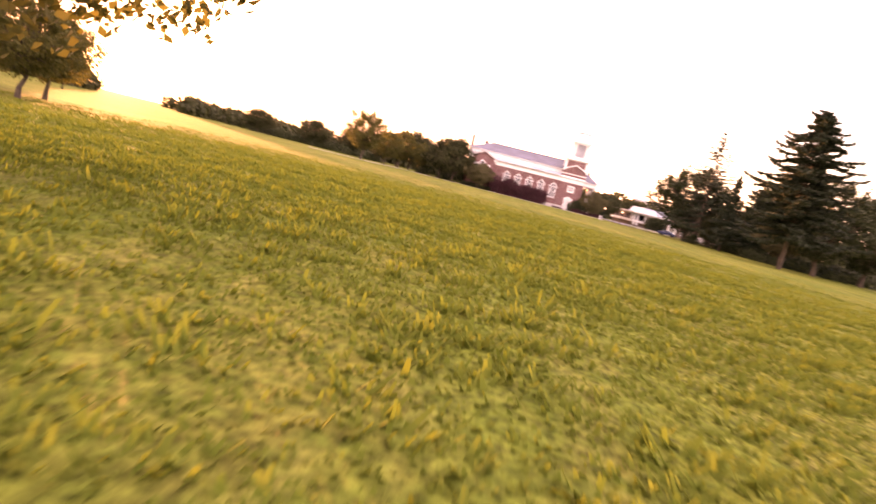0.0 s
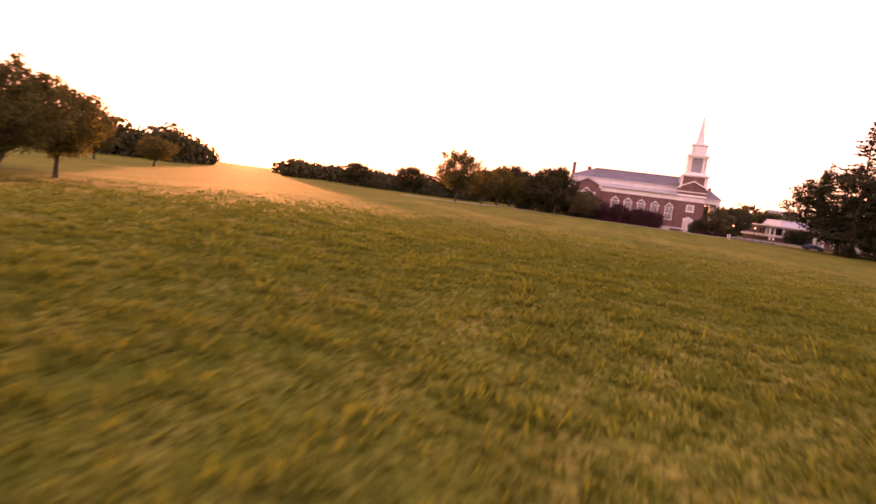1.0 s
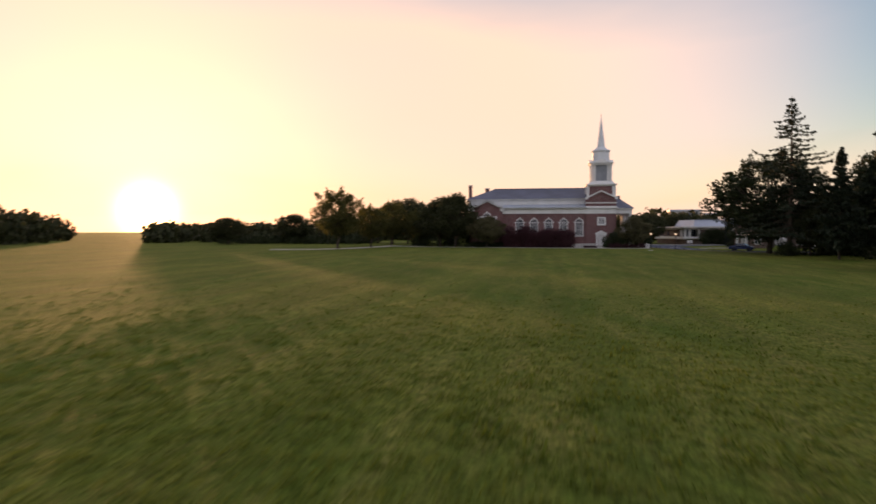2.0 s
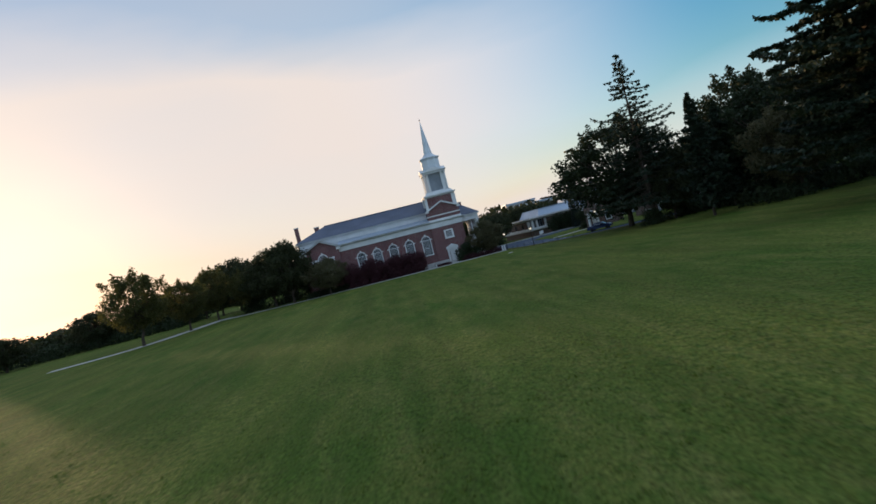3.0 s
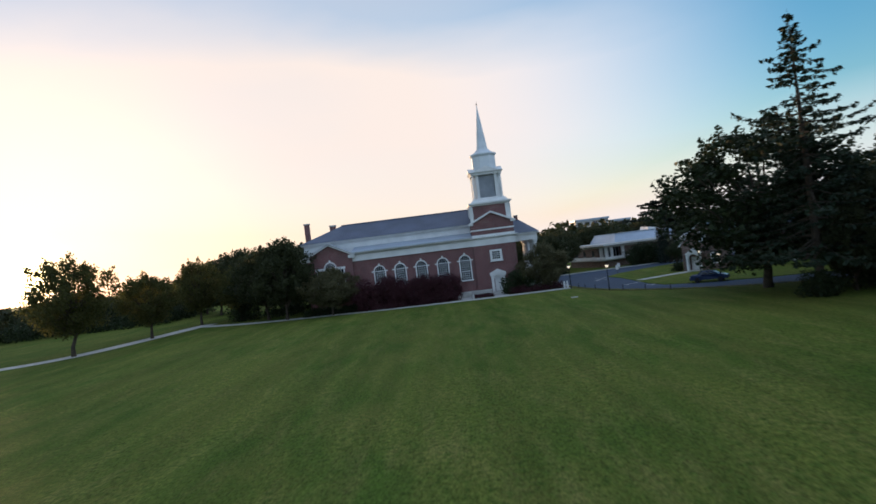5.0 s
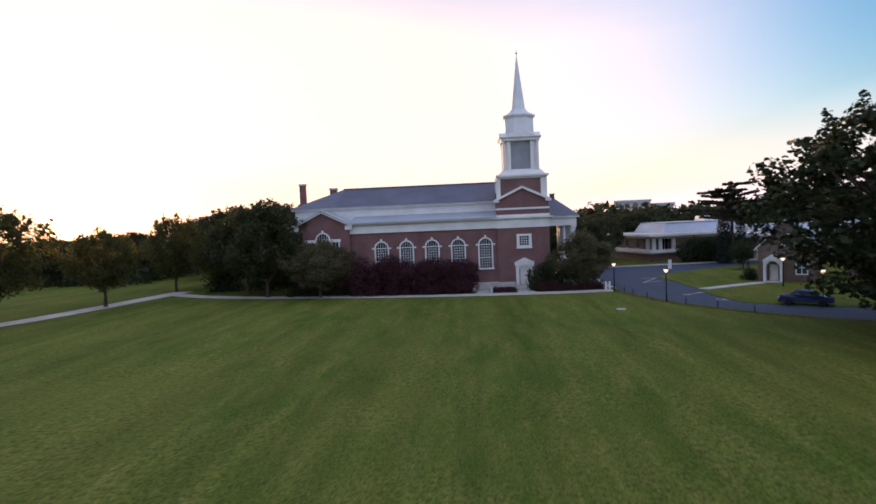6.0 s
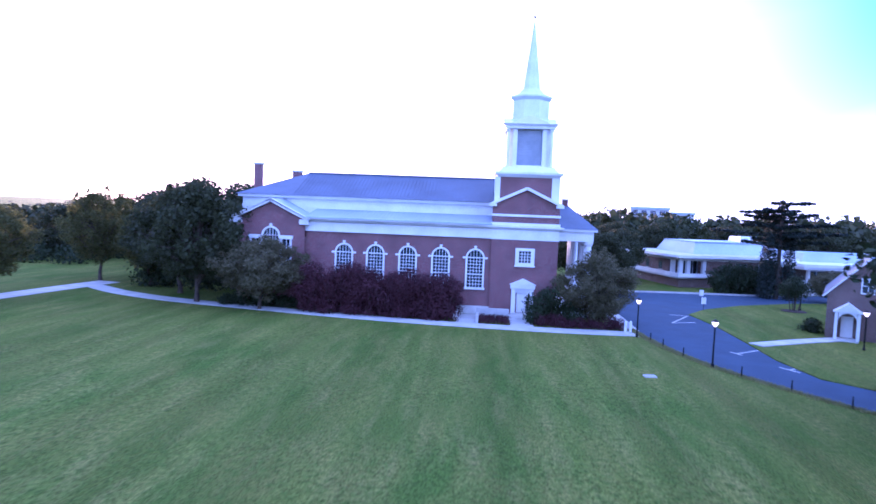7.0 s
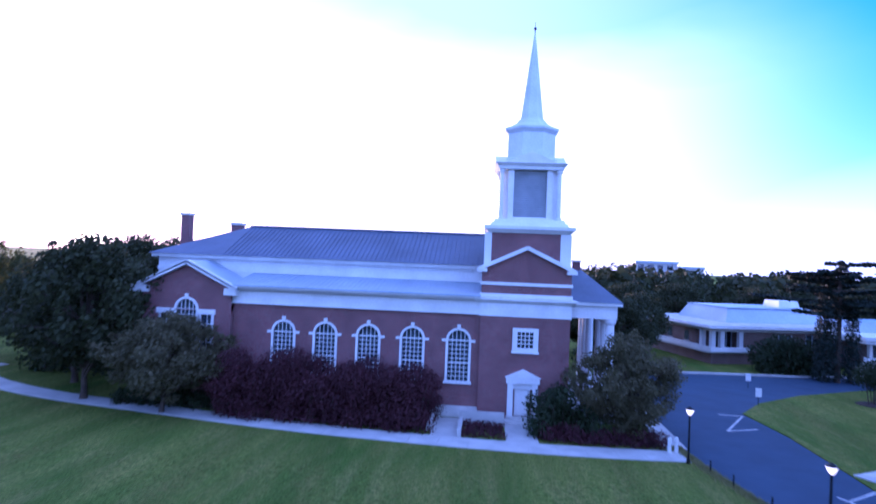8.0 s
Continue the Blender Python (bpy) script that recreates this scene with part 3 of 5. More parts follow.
def arched_window(cx, hw, foot, spring, y, parent, cols=5, row=0.33, keystone=True, ears=True):
    """A round-headed window: white surround with keystone and imposts, sash bars, glass and sill."""
    win = part("window", Build(), WHITE, parent, "round-headed white window with small panes")
    fr = Build()
    ow = hw + 0.19
    inner = [(cx + hw, foot)] + arch(cx, hw, spring, 14) + [(cx - hw, foot)]
    outer = [(cx + ow, foot)] + arch(cx, ow, spring, 14) + [(cx - ow, foot)]
    for i in range(len(inner) - 1):
        (ax, az), (bx, bz), (ex, ez), (gx, gz) = inner[i], inner[i + 1], outer[i + 1], outer[i]
        q = [(ax, az), (bx, bz), (ex, ez), (gx, gz)]
        fr.add([(x, yy, z) for yy in (y - 0.1, y + 0.12) for x, z in q], [(0, 1, 2, 3), (7, 6, 5, 4), (0, 4, 5, 1), (2, 6, 7, 3), (1, 5, 6, 2), (3, 7, 4, 0)])
    part("window_frame", fr, WHITE, win)
    part("window_sill", Build().box(cx - ow - 0.1, cx + ow + 0.1, y - 0.2, y + 0.1, foot - 0.2, foot + 0.01), WHITE, win)
    if keystone:
        top = spring + ow
        part("keystone", Build().extrude([(cx - 0.11, top - 0.12), (cx + 0.11, top - 0.12), (cx + 0.15, top + 0.26), (cx - 0.15, top + 0.26)], y - 0.16, y + 0.05), WHITE, win)
    if ears:
        for s in (-1, 1):
            part("impost", Build().box(cx + s * (ow + 0.12) - 0.2, cx + s * (ow + 0.12) + 0.2, y - 0.15, y + 0.05, spring - 0.1, spring + 0.1), WHITE, win)
    for k in range(1, cols):
        x = cx - hw + 2 * hw * k / cols
        zt = spring + math.sqrt(max(0, hw * hw - (x - cx) ** 2))
        part("sash_bar", Build().box(x - 0.022, x + 0.022, y + 0.1, y + 0.16, foot, zt - 0.01), WHITE, win)
    n = int((spring - foot) / row)
    for k in range(1, n + 1):
        z = foot + (spring - foot) * k / n
        t = 0.05 if k in (n // 2, n) else 0.02
        part("sash_bar", Build().box(cx - hw + 0.01, cx + hw - 0.01, y + 0.098, y + 0.158, z - t, z + t), WHITE, win)
    gl = Build()
    gl.extrude([(cx + hw - 0.01, foot)] + arch(cx, hw - 0.01, spring, 14) + [(cx - hw + 0.01, foot)], y + 0.17, y + 0.19)
    pane = part("pane", gl, GLASS, win)
    pane.visible_shadow = False
    return win


AX0, AX1 = -23.66, -3.5     # aisle wall
part("aisle_wall", pierced_wall(Build(), AX0, AX1, 0.0, 8.2, 0.3, 0.75, [(x, HW, FOOT, SPRING, True) for x in WIN]), BRICK, church)
for x in WIN:
    arched_window(x, HW, FOOT, SPRING, 0.3, church)
part("water_table", Build().box(AX0, AX1, 0.22, 0.3, 0.0, 0.9), STONE, church)
part("frieze", Build().box(AX0 - 0.1, AX1, 0.15, 0.8, 8.2, 9.25), WHITE, church)
part("frieze_bead", Build().box(AX0 - 0.14, AX1, 0.06, 0.15, 8.2, 8.36), WHITE, church)
cor = part("cornice", Build().extrude([(0.3, 9.25), (-0.15, 9.3), (-0.45, 9.5), (-0.5, 9.62), (0.8, 9.62), (0.8, 9.25)], 0, 1), WHITE, church)
cor.data.transform(Matrix(((0, AX1 - AX0 + 0.1, 0, AX0 - 0.1), (1, 0, 0, 0), (0, 0, 1, 0), (0, 0, 0, 1))))
# lean-to roof of the aisle, white clerestory, main roof
part("aisle_roof", Build().add([(AX0, -0.56, 9.75), (AX1, -0.56, 9.75), (AX1, 4.2, 10.6), (AX0, 4.2, 10.6), (AX0, -0.56, 9.63), (AX1, -0.56, 9.63), (AX1, 4.2, 10.4), (AX0, 4.2, 10.4)],
     [(0, 1, 2, 3), (7, 6, 5, 4), (0, 4, 5, 1), (1, 5, 6, 2), (2, 6, 7, 3), (3, 7, 4, 0)]), METAL_ROOF, church, "pale blue-grey metal roof")
seam = Build().beam((0, -0.54, 9.77), (0, 4.15, 10.61), 0.03, 0.05).mesh("roof_seam", METAL_ROOF)
for k in range(50):
    part("roof_seam", seam, METAL_ROOF, church).location.x = AX0 + (k + 0.5) * (AX1 - AX0) / 50
part("clerestory_wall", Build().box(-32.4, 2.9, 4.2, 16.2, 9.0, 11.75), WHITE, church, "white panelled upper wall")
part("clerestory_band", Build().box(-32.45, 2.9, 4.12, 4.2, 10.6, 10.9), WHITE, church)
part("eaves_cornice", Build().box(-32.8, 2.95, 3.65, 16.6, 11.75, 12.05), WHITE, church)
RZ, RY = 14.95, 10.2
roof = Build()
roof.add([(-33.0, 3.4, 12.05), (2.9, 3.4, 12.05), (2.9, 17.0, 12.05), (-33.0, 17.0, 12.05), (-26.4, RY, RZ), (2.9, RY, RZ)],
         [(0, 1, 5, 4), (1, 2, 5), (2, 3, 4, 5), (3, 0, 4), (3, 2, 1, 0)])
part("main_roof", roof, SLATE, church, "blue-grey slate roof")
rib = Build().beam((0, 3.42, 12.08), (0, RY, RZ + 0.03), 0.03, 0.035).mesh("roof_seam", SLATE)
for k in range(70):
    part("roof_seam", rib, SLATE, church).location.x = -26.2 + k * 29.0 / 69
part("roof_ridge", Build().beam((-26.4, RY, RZ + 0.05), (2.9, RY, RZ + 0.05), 0.3, 0.16), SLATE, church)
# chimneys on the far end
for x, y, w, z0, z1 in ((-32.6, 9.5, 0.42, 11.5, 15.8), (-28.3, 11.5, 0.5, 12.5, 15.1)):
    ch = part("chimney", Build().box(x - w, x + w, y - w, y + w, z0, z1), BRICK, church)
    part("chimney_cap", Build().box(x - w - 0.1, x + w + 0.1, y - w - 0.1, y + w + 0.1, z1, z1 + 0.22), STONE, ch)

# transept with a Palladian window
TX, TW, TY = -27.4, 3.75, -0.25
part("transept_wall", pierced_wall(Build(), TX - TW, TX + TW, 0.0, 7.55, TY, TY + 0.45, [(TX - 1.72, 0.42, 4.2, 7.2, False), (TX, 0.86, 4.2, 7.5, False), (TX + 1.72, 0.42, 4.2, 7.2, False)]), BRICK, church)
up = Build()
ring = arch(TX, 0.86, 7.55, 14)
for (ax, az), (bx, bz) in zip(ring, ring[1:]):
    ga = 9.3 + (TW - abs(ax - TX)) * 0.5
    gb = 9.3 + (TW - abs(bx - TX)) * 0.5
    for y in (TY, TY + 0.45):
        up.add([(ax, y, az), (ax, y, ga), (bx, y, gb), (bx, y, bz)], [(0, 1, 2, 3)])
    up.add([(ax, TY, az), (bx, TY, bz), (bx, TY + 0.45, bz), (ax, TY + 0.45, az)], [(0, 1, 2, 3)])
for s in (-1, 1):
    xa, xb = TX + s * 0.86, TX + s * TW
    for y in (TY, TY + 0.45):
        up.add([(xa, y, 7.55), (xb, y, 7.55), (xb, y, 9.3), (xa, y, 9.3 + (TW - 0.86) * 0.5)], [(0, 1, 2, 3)])
part("gable_wall", up, BRICK, church)
part("transept_side_wall", Build().box(TX - TW, TX - TW + 0.4, TY + 0.45, 4.2, 0, 9.3), BRICK, church)
part("transept_side_wall", Build().box(TX + TW - 0.4, TX + TW, TY + 0.45, 4.2, 0, 9.3), BRICK, church)
arched_window(TX, 0.84, 4.2, 7.55, TY, church, cols=5, row=0.4, ears=False)
for s in (-1, 1):
    side = part("side_light", Build(), WHITE, church)
    x = TX + s * 1.72
    part("window_frame", Build().box(x - 0.62, x - 0.42, TY - 0.1, TY + 0.1, 4.0, 7.2).box(x + 0.42, x + 0.62, TY - 0.1, TY + 0.1, 4.0, 7.2), WHITE, side)
    part("entablature", Build().box(x - 0.75, x + 0.75, TY - 0.2, TY + 0.1, 7.2, 7.6), WHITE, side)
    part("sash_bar", Build().box(x - 0.03, x + 0.03, TY + 0.1, TY + 0.15, 4.2, 7.2), WHITE, side)
    for z in (4.9, 5.6, 6.4):
        part("sash_bar", Build().box(x - 0.42, x + 0.42, TY + 0.098, TY + 0.148, z, z + 0.06), WHITE, side)
    part("pane", Build().box(x - 0.42, x + 0.42, TY + 0.17, TY + 0.19, 4.2, 7.2), GLASS, side).visible_shadow = False
    # eaves return and raking cornice
    part("eaves_return", Build().box(TX + s * TW - 0.75 + s * 0.2, TX + s * TW + 0.75 + s * 0.2 - (0.5 if s > 0 else -0.0), TY - 0.35, TY + 0.4, 8.85, 9.4), WHITE, church)
    part("raking_cornice", Build().beam((TX + s * (TW + 0.5), TY - 0.2, 9.35), (TX, TY - 0.2, 11.42), 0.5, 0.34), WHITE, church)
    e = TX + s * (TW + 0.55)
    part("transept_roof", Build().add([(e, TY - 0.45, 9.4), (TX, TY - 0.45, 11.55), (TX, 5.5, 11.55), (e, 5.5, 9.4), (e, TY - 0.45, 9.3), (TX, TY - 0.45, 11.42), (TX, 5.5, 11.42), (e, 5.5, 9.3)],
         [(0, 1, 2, 3), (7, 6, 5, 4), (0, 4, 5, 1), (1, 5, 6, 2), (2, 6, 7, 3), (3, 7, 4, 0)]), METAL_ROOF, church, "pale blue-grey metal roof")
basement = part("basement_door", Build().box(TX - 1.75, TX - 1.6, TY - 0.06, TY - 0.002, 2.05, 3.6).box(TX - 1.6, TX - 0.9, TY - 0.06, TY - 0.002, 2.05, 2.2), WHITE, church, "white painted door trim")
part("ledge", Build().box(TX + 1.05, TX + 2.0, TY - 0.1, TY - 0.002, 1.95, 2.1), WHITE, basement)
part("west_wall", Build().box(-32.4, -31.9, 4.2, 16.2, 0, 9.0).box(-32.4, TX - TW, 4.2, 4.7, 0, 9.0), BRICK, church)
part("north_wall", Build().box(-32.4, 3.4, 15.8, 16.3, 0, 9.0), BRICK, church)
# floor and an added sheet, coloured as the shade inside the nave
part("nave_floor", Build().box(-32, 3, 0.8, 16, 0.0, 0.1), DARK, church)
part("nave_shade_sheet", Build().box(-31.8, 3.0, 5.0, 5.2, 0.1, 9.0), DARK, church)

# tower
TC = 0.1
DOOR = (0.0, 0.62, 0.45, 2.55, False)
part("tower_wall", pierced_wall(Build(), -3.5, 3.5, 0.0, 5.2, 0.0, 0.5, [DOOR]), BRICK, church)
part("tower_wall", pierced_wall(Build(), -3.5, 3.5, 5.2, 8.15, 0.0, 0.5, [(0.08, 0.62, 5.75, 7.0, False)]), BRICK, church)
part("tower_wall", Build().box(-3.5, 3.5, 0.0, 7.0, 9.3, 11.85), BRICK, church)
part("tower_side", Build().box(3.0, 3.5, 0.5, 7.0, 0, 8.15), BRICK, church)
part("tower_side", Build().box(-3.5, -3.0, 0.5, 7.0, 0, 8.15), BRICK, church)
part("tower_back", Build().box(-3.0, 3.0, 6.5, 7.0, 0, 8.15), BRICK, church)
# added dark sheet for the shade behind the tower's door and window
part("tower_shade_sheet", Build().box(-3.0, 3.0, 2.5, 2.6, 0, 8.15), DARK, church)
part("frieze", Build().box(-3.58, 3.58, -0.08, 7.05, 8.15, 9.2), WHITE, church)
part("cornice", Build().frustum(0, 3.5, 9.2, 9.45, 3.62, 3.62, 3.95, 3.95), WHITE, church)
part("cornice", Build().box(-4.0, 4.0, -0.45, 7.5, 9.45, 9.6), WHITE, church)
part("string_course", Build().box(-3.62, 3.62, -0.12, 7.1, 9.62, 9.95), WHITE, church)
part("string_course", Build().box(-3.6, 3.6, -0.1, 7.1, 10.6, 10.85), WHITE, church)
part("tower_gable", Build().extrude([(-3.5, 11.85), (3.5, 11.85), (0, 13.45)], 0.0, 0.5), BRICK, church)
for s in (-1, 1):
    part("raking_cornice", Build().beam((s * 3.75, -0.12, 11.85), (0, -0.12, 13.6), 0.5, 0.3), WHITE, church)
    part("eaves_return", Build().box(s * 3.5 - 0.4, s * 3.5 + 0.4, -0.35, 0.6, 11.62, 11.9), WHITE, church)
    part("corner_block", Build().box(s * 2.98 - 0.42, s * 2.98 + 0.14 + (0.28 if s > 0 else 0), 0.12, 0.7, 11.9, 14.75), WHITE, church)
    part("corner_block", Build().box(s * 2.98 - 0.42, s * 2.98 + 0.14 + (0.28 if s > 0 else 0), 6.0, 6.6, 11.9, 14.75), WHITE, church)
part("belfry_shaft", Build().box(-3.0, 3.05, 0.2, 6.5, 11.85, 14.75), BRICK, church)
part("shaft_cornice", Build().frustum(TC, 3.4, 14.75, 15.05, 3.2, 3.3, 3.5, 3.6), WHITE, church)
part("shaft_cornice", Build().box(TC - 3.55, TC + 3.55, -0.25, 7.05, 15.05, 15.3), WHITE, church)
sq = part("window", Build(), WHITE, church, "small square white-framed window")
part("window_frame", Build().box(-0.93, -0.54, -0.1, 0.1, 5.45, 7.3).box(0.7, 1.09, -0.1, 0.1, 5.45, 7.3).box(-0.54, 0.7, -0.1, 0.1, 7.0, 7.3).box(-0.54, 0.7, -0.1, 0.1, 5.45, 5.75), WHITE, sq)
part("window_sill", Build().box(-1.0, 1.16, -0.2, 0.1, 5.33, 5.47), WHITE, sq)
for k in range(1, 4):
    part("sash_bar", Build().box(-0.54 + 1.24 * k / 4 - 0.03, -0.54 + 1.24 * k / 4 + 0.03, 0.1, 0.15, 5.75, 7.0), WHITE, sq)
    part("sash_bar", Build().box(-0.54, 0.7, 0.098, 0.148, 5.75 + 1.25 * k / 4 - 0.03, 5.75 + 1.25 * k / 4 + 0.03), WHITE, sq)
part("pane", Build().box(-0.54, 0.7, 0.17, 0.19, 5.75, 7.0), GLASS, sq).visible_shadow = False
door = part("door", Build().box(-0.6, 0.6, 0.15, 0.22, 0.45, 2.55), WHITE, church, "white panelled door under a pediment")
for s in (-1, 1):
    part("pilaster", Build().box(s * 0.95 - 0.22, s * 0.95 + 0.22, -0.22, 0.05, 0.2, 3.0), WHITE, door)
    for z in (0.6, 1.65):
        part("door_panel", Build().frustum(s * 0.28, 0.14, z, z + 0.8, 0.22, 0.03, 0.22, 0.03), WHITE, door)
part("entablature", Build().box(-1.3, 1.3, -0.3, 0.05, 3.0, 3.45), WHITE, door)
part("pediment", Build().extrude([(-1.42, 3.45), (1.42, 3.45), (0, 4.1)], -0.36, 0.05), WHITE, door)
part("transom", Build().box(-0.72, 0.72, -0.05, 0.1, 2.55, 3.0), WHITE, door)
part("step", Build().box(-1.5, 1.5, -0.9, -0.02, 0.0, 0.22), STONE, door)
part("step", Build().box(-1.25, 1.25, -0.5, -0.02, 0.22, 0.43), STONE, door)

# belfry stage
CY = 3.4
part("belfry_base", Build().frustum(TC, CY, 15.3, 15.6, 3.1, 3.1, 2.98, 2.98).frustum(TC, CY, 15.6, 15.9, 2.85, 2.85, 2.72, 2.72), WHITE, church)
part("belfry_core", Build().box(TC - 1.75, TC + 1.75, CY - 1.75, CY + 1.75, 15.9, 19.95), WHITE, church)
for k in range(4):
    turn = Matrix.Translation((TC, CY, 0)) @ Matrix.Rotation(k * math.pi / 2, 4, "Z")
    f = part("belfry_face", Build().box(-1.78, -1.32, -2.3, -1.7, 15.9, 19.95).box(1.32, 1.78, -2.3, -1.7, 15.9, 19.95).box(-1.32, 1.32, -2.2, -1.7, 15.9, 16.1), WHITE, church)
    f.matrix_world = turn
    lv = Build().box(-1.32, 1.32, -1.84, -1.76, 16.1, 19.9)
    for j in range(22):
        z = 16.12 + j * 0.17
        lv.add([(-1.3, -2.0, z), (1.3, -2.0, z), (1.3, -1.84, z + 0.13), (-1.3, -1.84, z + 0.13), (-1.3, -2.0, z + 0.03), (1.3, -2.0, z + 0.03), (1.3, -1.84, z + 0.16), (-1.3, -1.84, z + 0.16)],
               [(0, 1, 2, 3), (7, 6, 5, 4), (0, 4, 5, 1), (1, 5, 6, 2), (3, 2, 6, 7), (0, 3, 7, 4)])
    part("louvre", lv, LOUVRE, f, "blue-grey louvred panel")
    part("pediment", Build().extrude([(-1.95, 20.42), (1.95, 20.42), (1.95, 20.52), (0, 21.35), (-1.95, 20.52)], -2.85, -1.2), WHITE, f)
    col = Build().lathe(-2.3, -2.3, [(0.24, 15.9), (0.24, 16.05), (0.17, 16.1), (0.15, 19.6), (0.2, 19.7), (0.24, 19.75), (0.24, 19.95)], 12)
    part("column", col, WHITE, f)
part("belfry_entablature", Build().box(TC - 2.6, TC + 2.6, CY - 2.6, CY + 2.6, 19.95, 20.2).frustum(TC, CY, 20.2, 20.42, 2.65, 2.65, 2.9, 2.9), WHITE, church)
T8 = math.pi / 8
part("drum", Build().lathe(TC + 0.05, CY, [(2.3, 20.42), (2.3, 21.0), (2.1, 21.1), (2.1, 23.1), (2.18, 23.2), (2.38, 23.42), (2.38, 23.58), (1.85, 23.78), (1.4, 24.05), (1.12, 24.4)], 8, T8), SPIRE, church, "pale octagonal drum")
part("spire", Build().lathe(TC + 0.05, CY, [(1.08, 24.3), (0.98, 24.6), (0.05, 31.9)], 8, T8), SPIRE, church, "tall pale octagonal spire")
part("finial", Build().lathe(TC + 0.05, CY, [(0.04, 31.8), (0.04, 32.1), (0.12, 32.2), (0.12, 32.3), (0.02, 32.4), (0.015, 32.8)], 8), IRON, church)

# portico on the road side
PX = 7.35
part("portico_roof", Build().add([(3.5, 0.9, 9.5), (PX + 0.4, 0.9, 9.5), (PX + 0.4, 17.1, 9.5), (3.5, 17.1, 9.5), (3.5, 9, 12.1), (PX - 1.9, 9, 12.1)],
     [(0, 1, 5, 4), (1, 2, 5), (2, 3, 4, 5), (0, 4, 3), (3, 2, 1, 0)]), SLATE, church, "blue-grey hipped slate roof")
part("portico_ridge", Build().beam((3.6, 9, 12.14), (PX - 1.9, 9, 12.14), 0.22, 0.12), SLATE, church)
stack = part("chimney", Build().box(4.75, 5.4, 8.7, 9.3, 11.9, 12.75), BRICK, church)
part("chimney_cap", Build().box(4.68, 5.47, 8.63, 9.37, 12.75, 12.88), STONE, stack)
part("portico_cornice", Build().box(3.6, PX + 0.35, 1.0, 17.0, 9.25, 9.49), WHITE, church)
part("portico_frieze", Build().box(3.5, PX, 1.3, 16.7, 8.2, 9.25), WHITE, church)
part("portico_floor", Build().box(3.5, PX + 0.6, 0.9, 17.0, 0.0, 0.5), STONE, church)
part("portico_back", Build().box(3.05, 3.5, 7.0, 16.3, 0.0, 9.2), BRICK, church)
for y in (1.75, 4.1, 6.5, 11.5, 13.9, 16.25):
    part("column", Build().lathe(PX - 0.45, y, [(0.48, 0.5), (0.48, 0.7), (0.4, 0.8), (0.33, 7.7), (0.44, 7.85), (0.48, 8.0), (0.48, 8.2)], 14), WHITE, church, smooth=False)


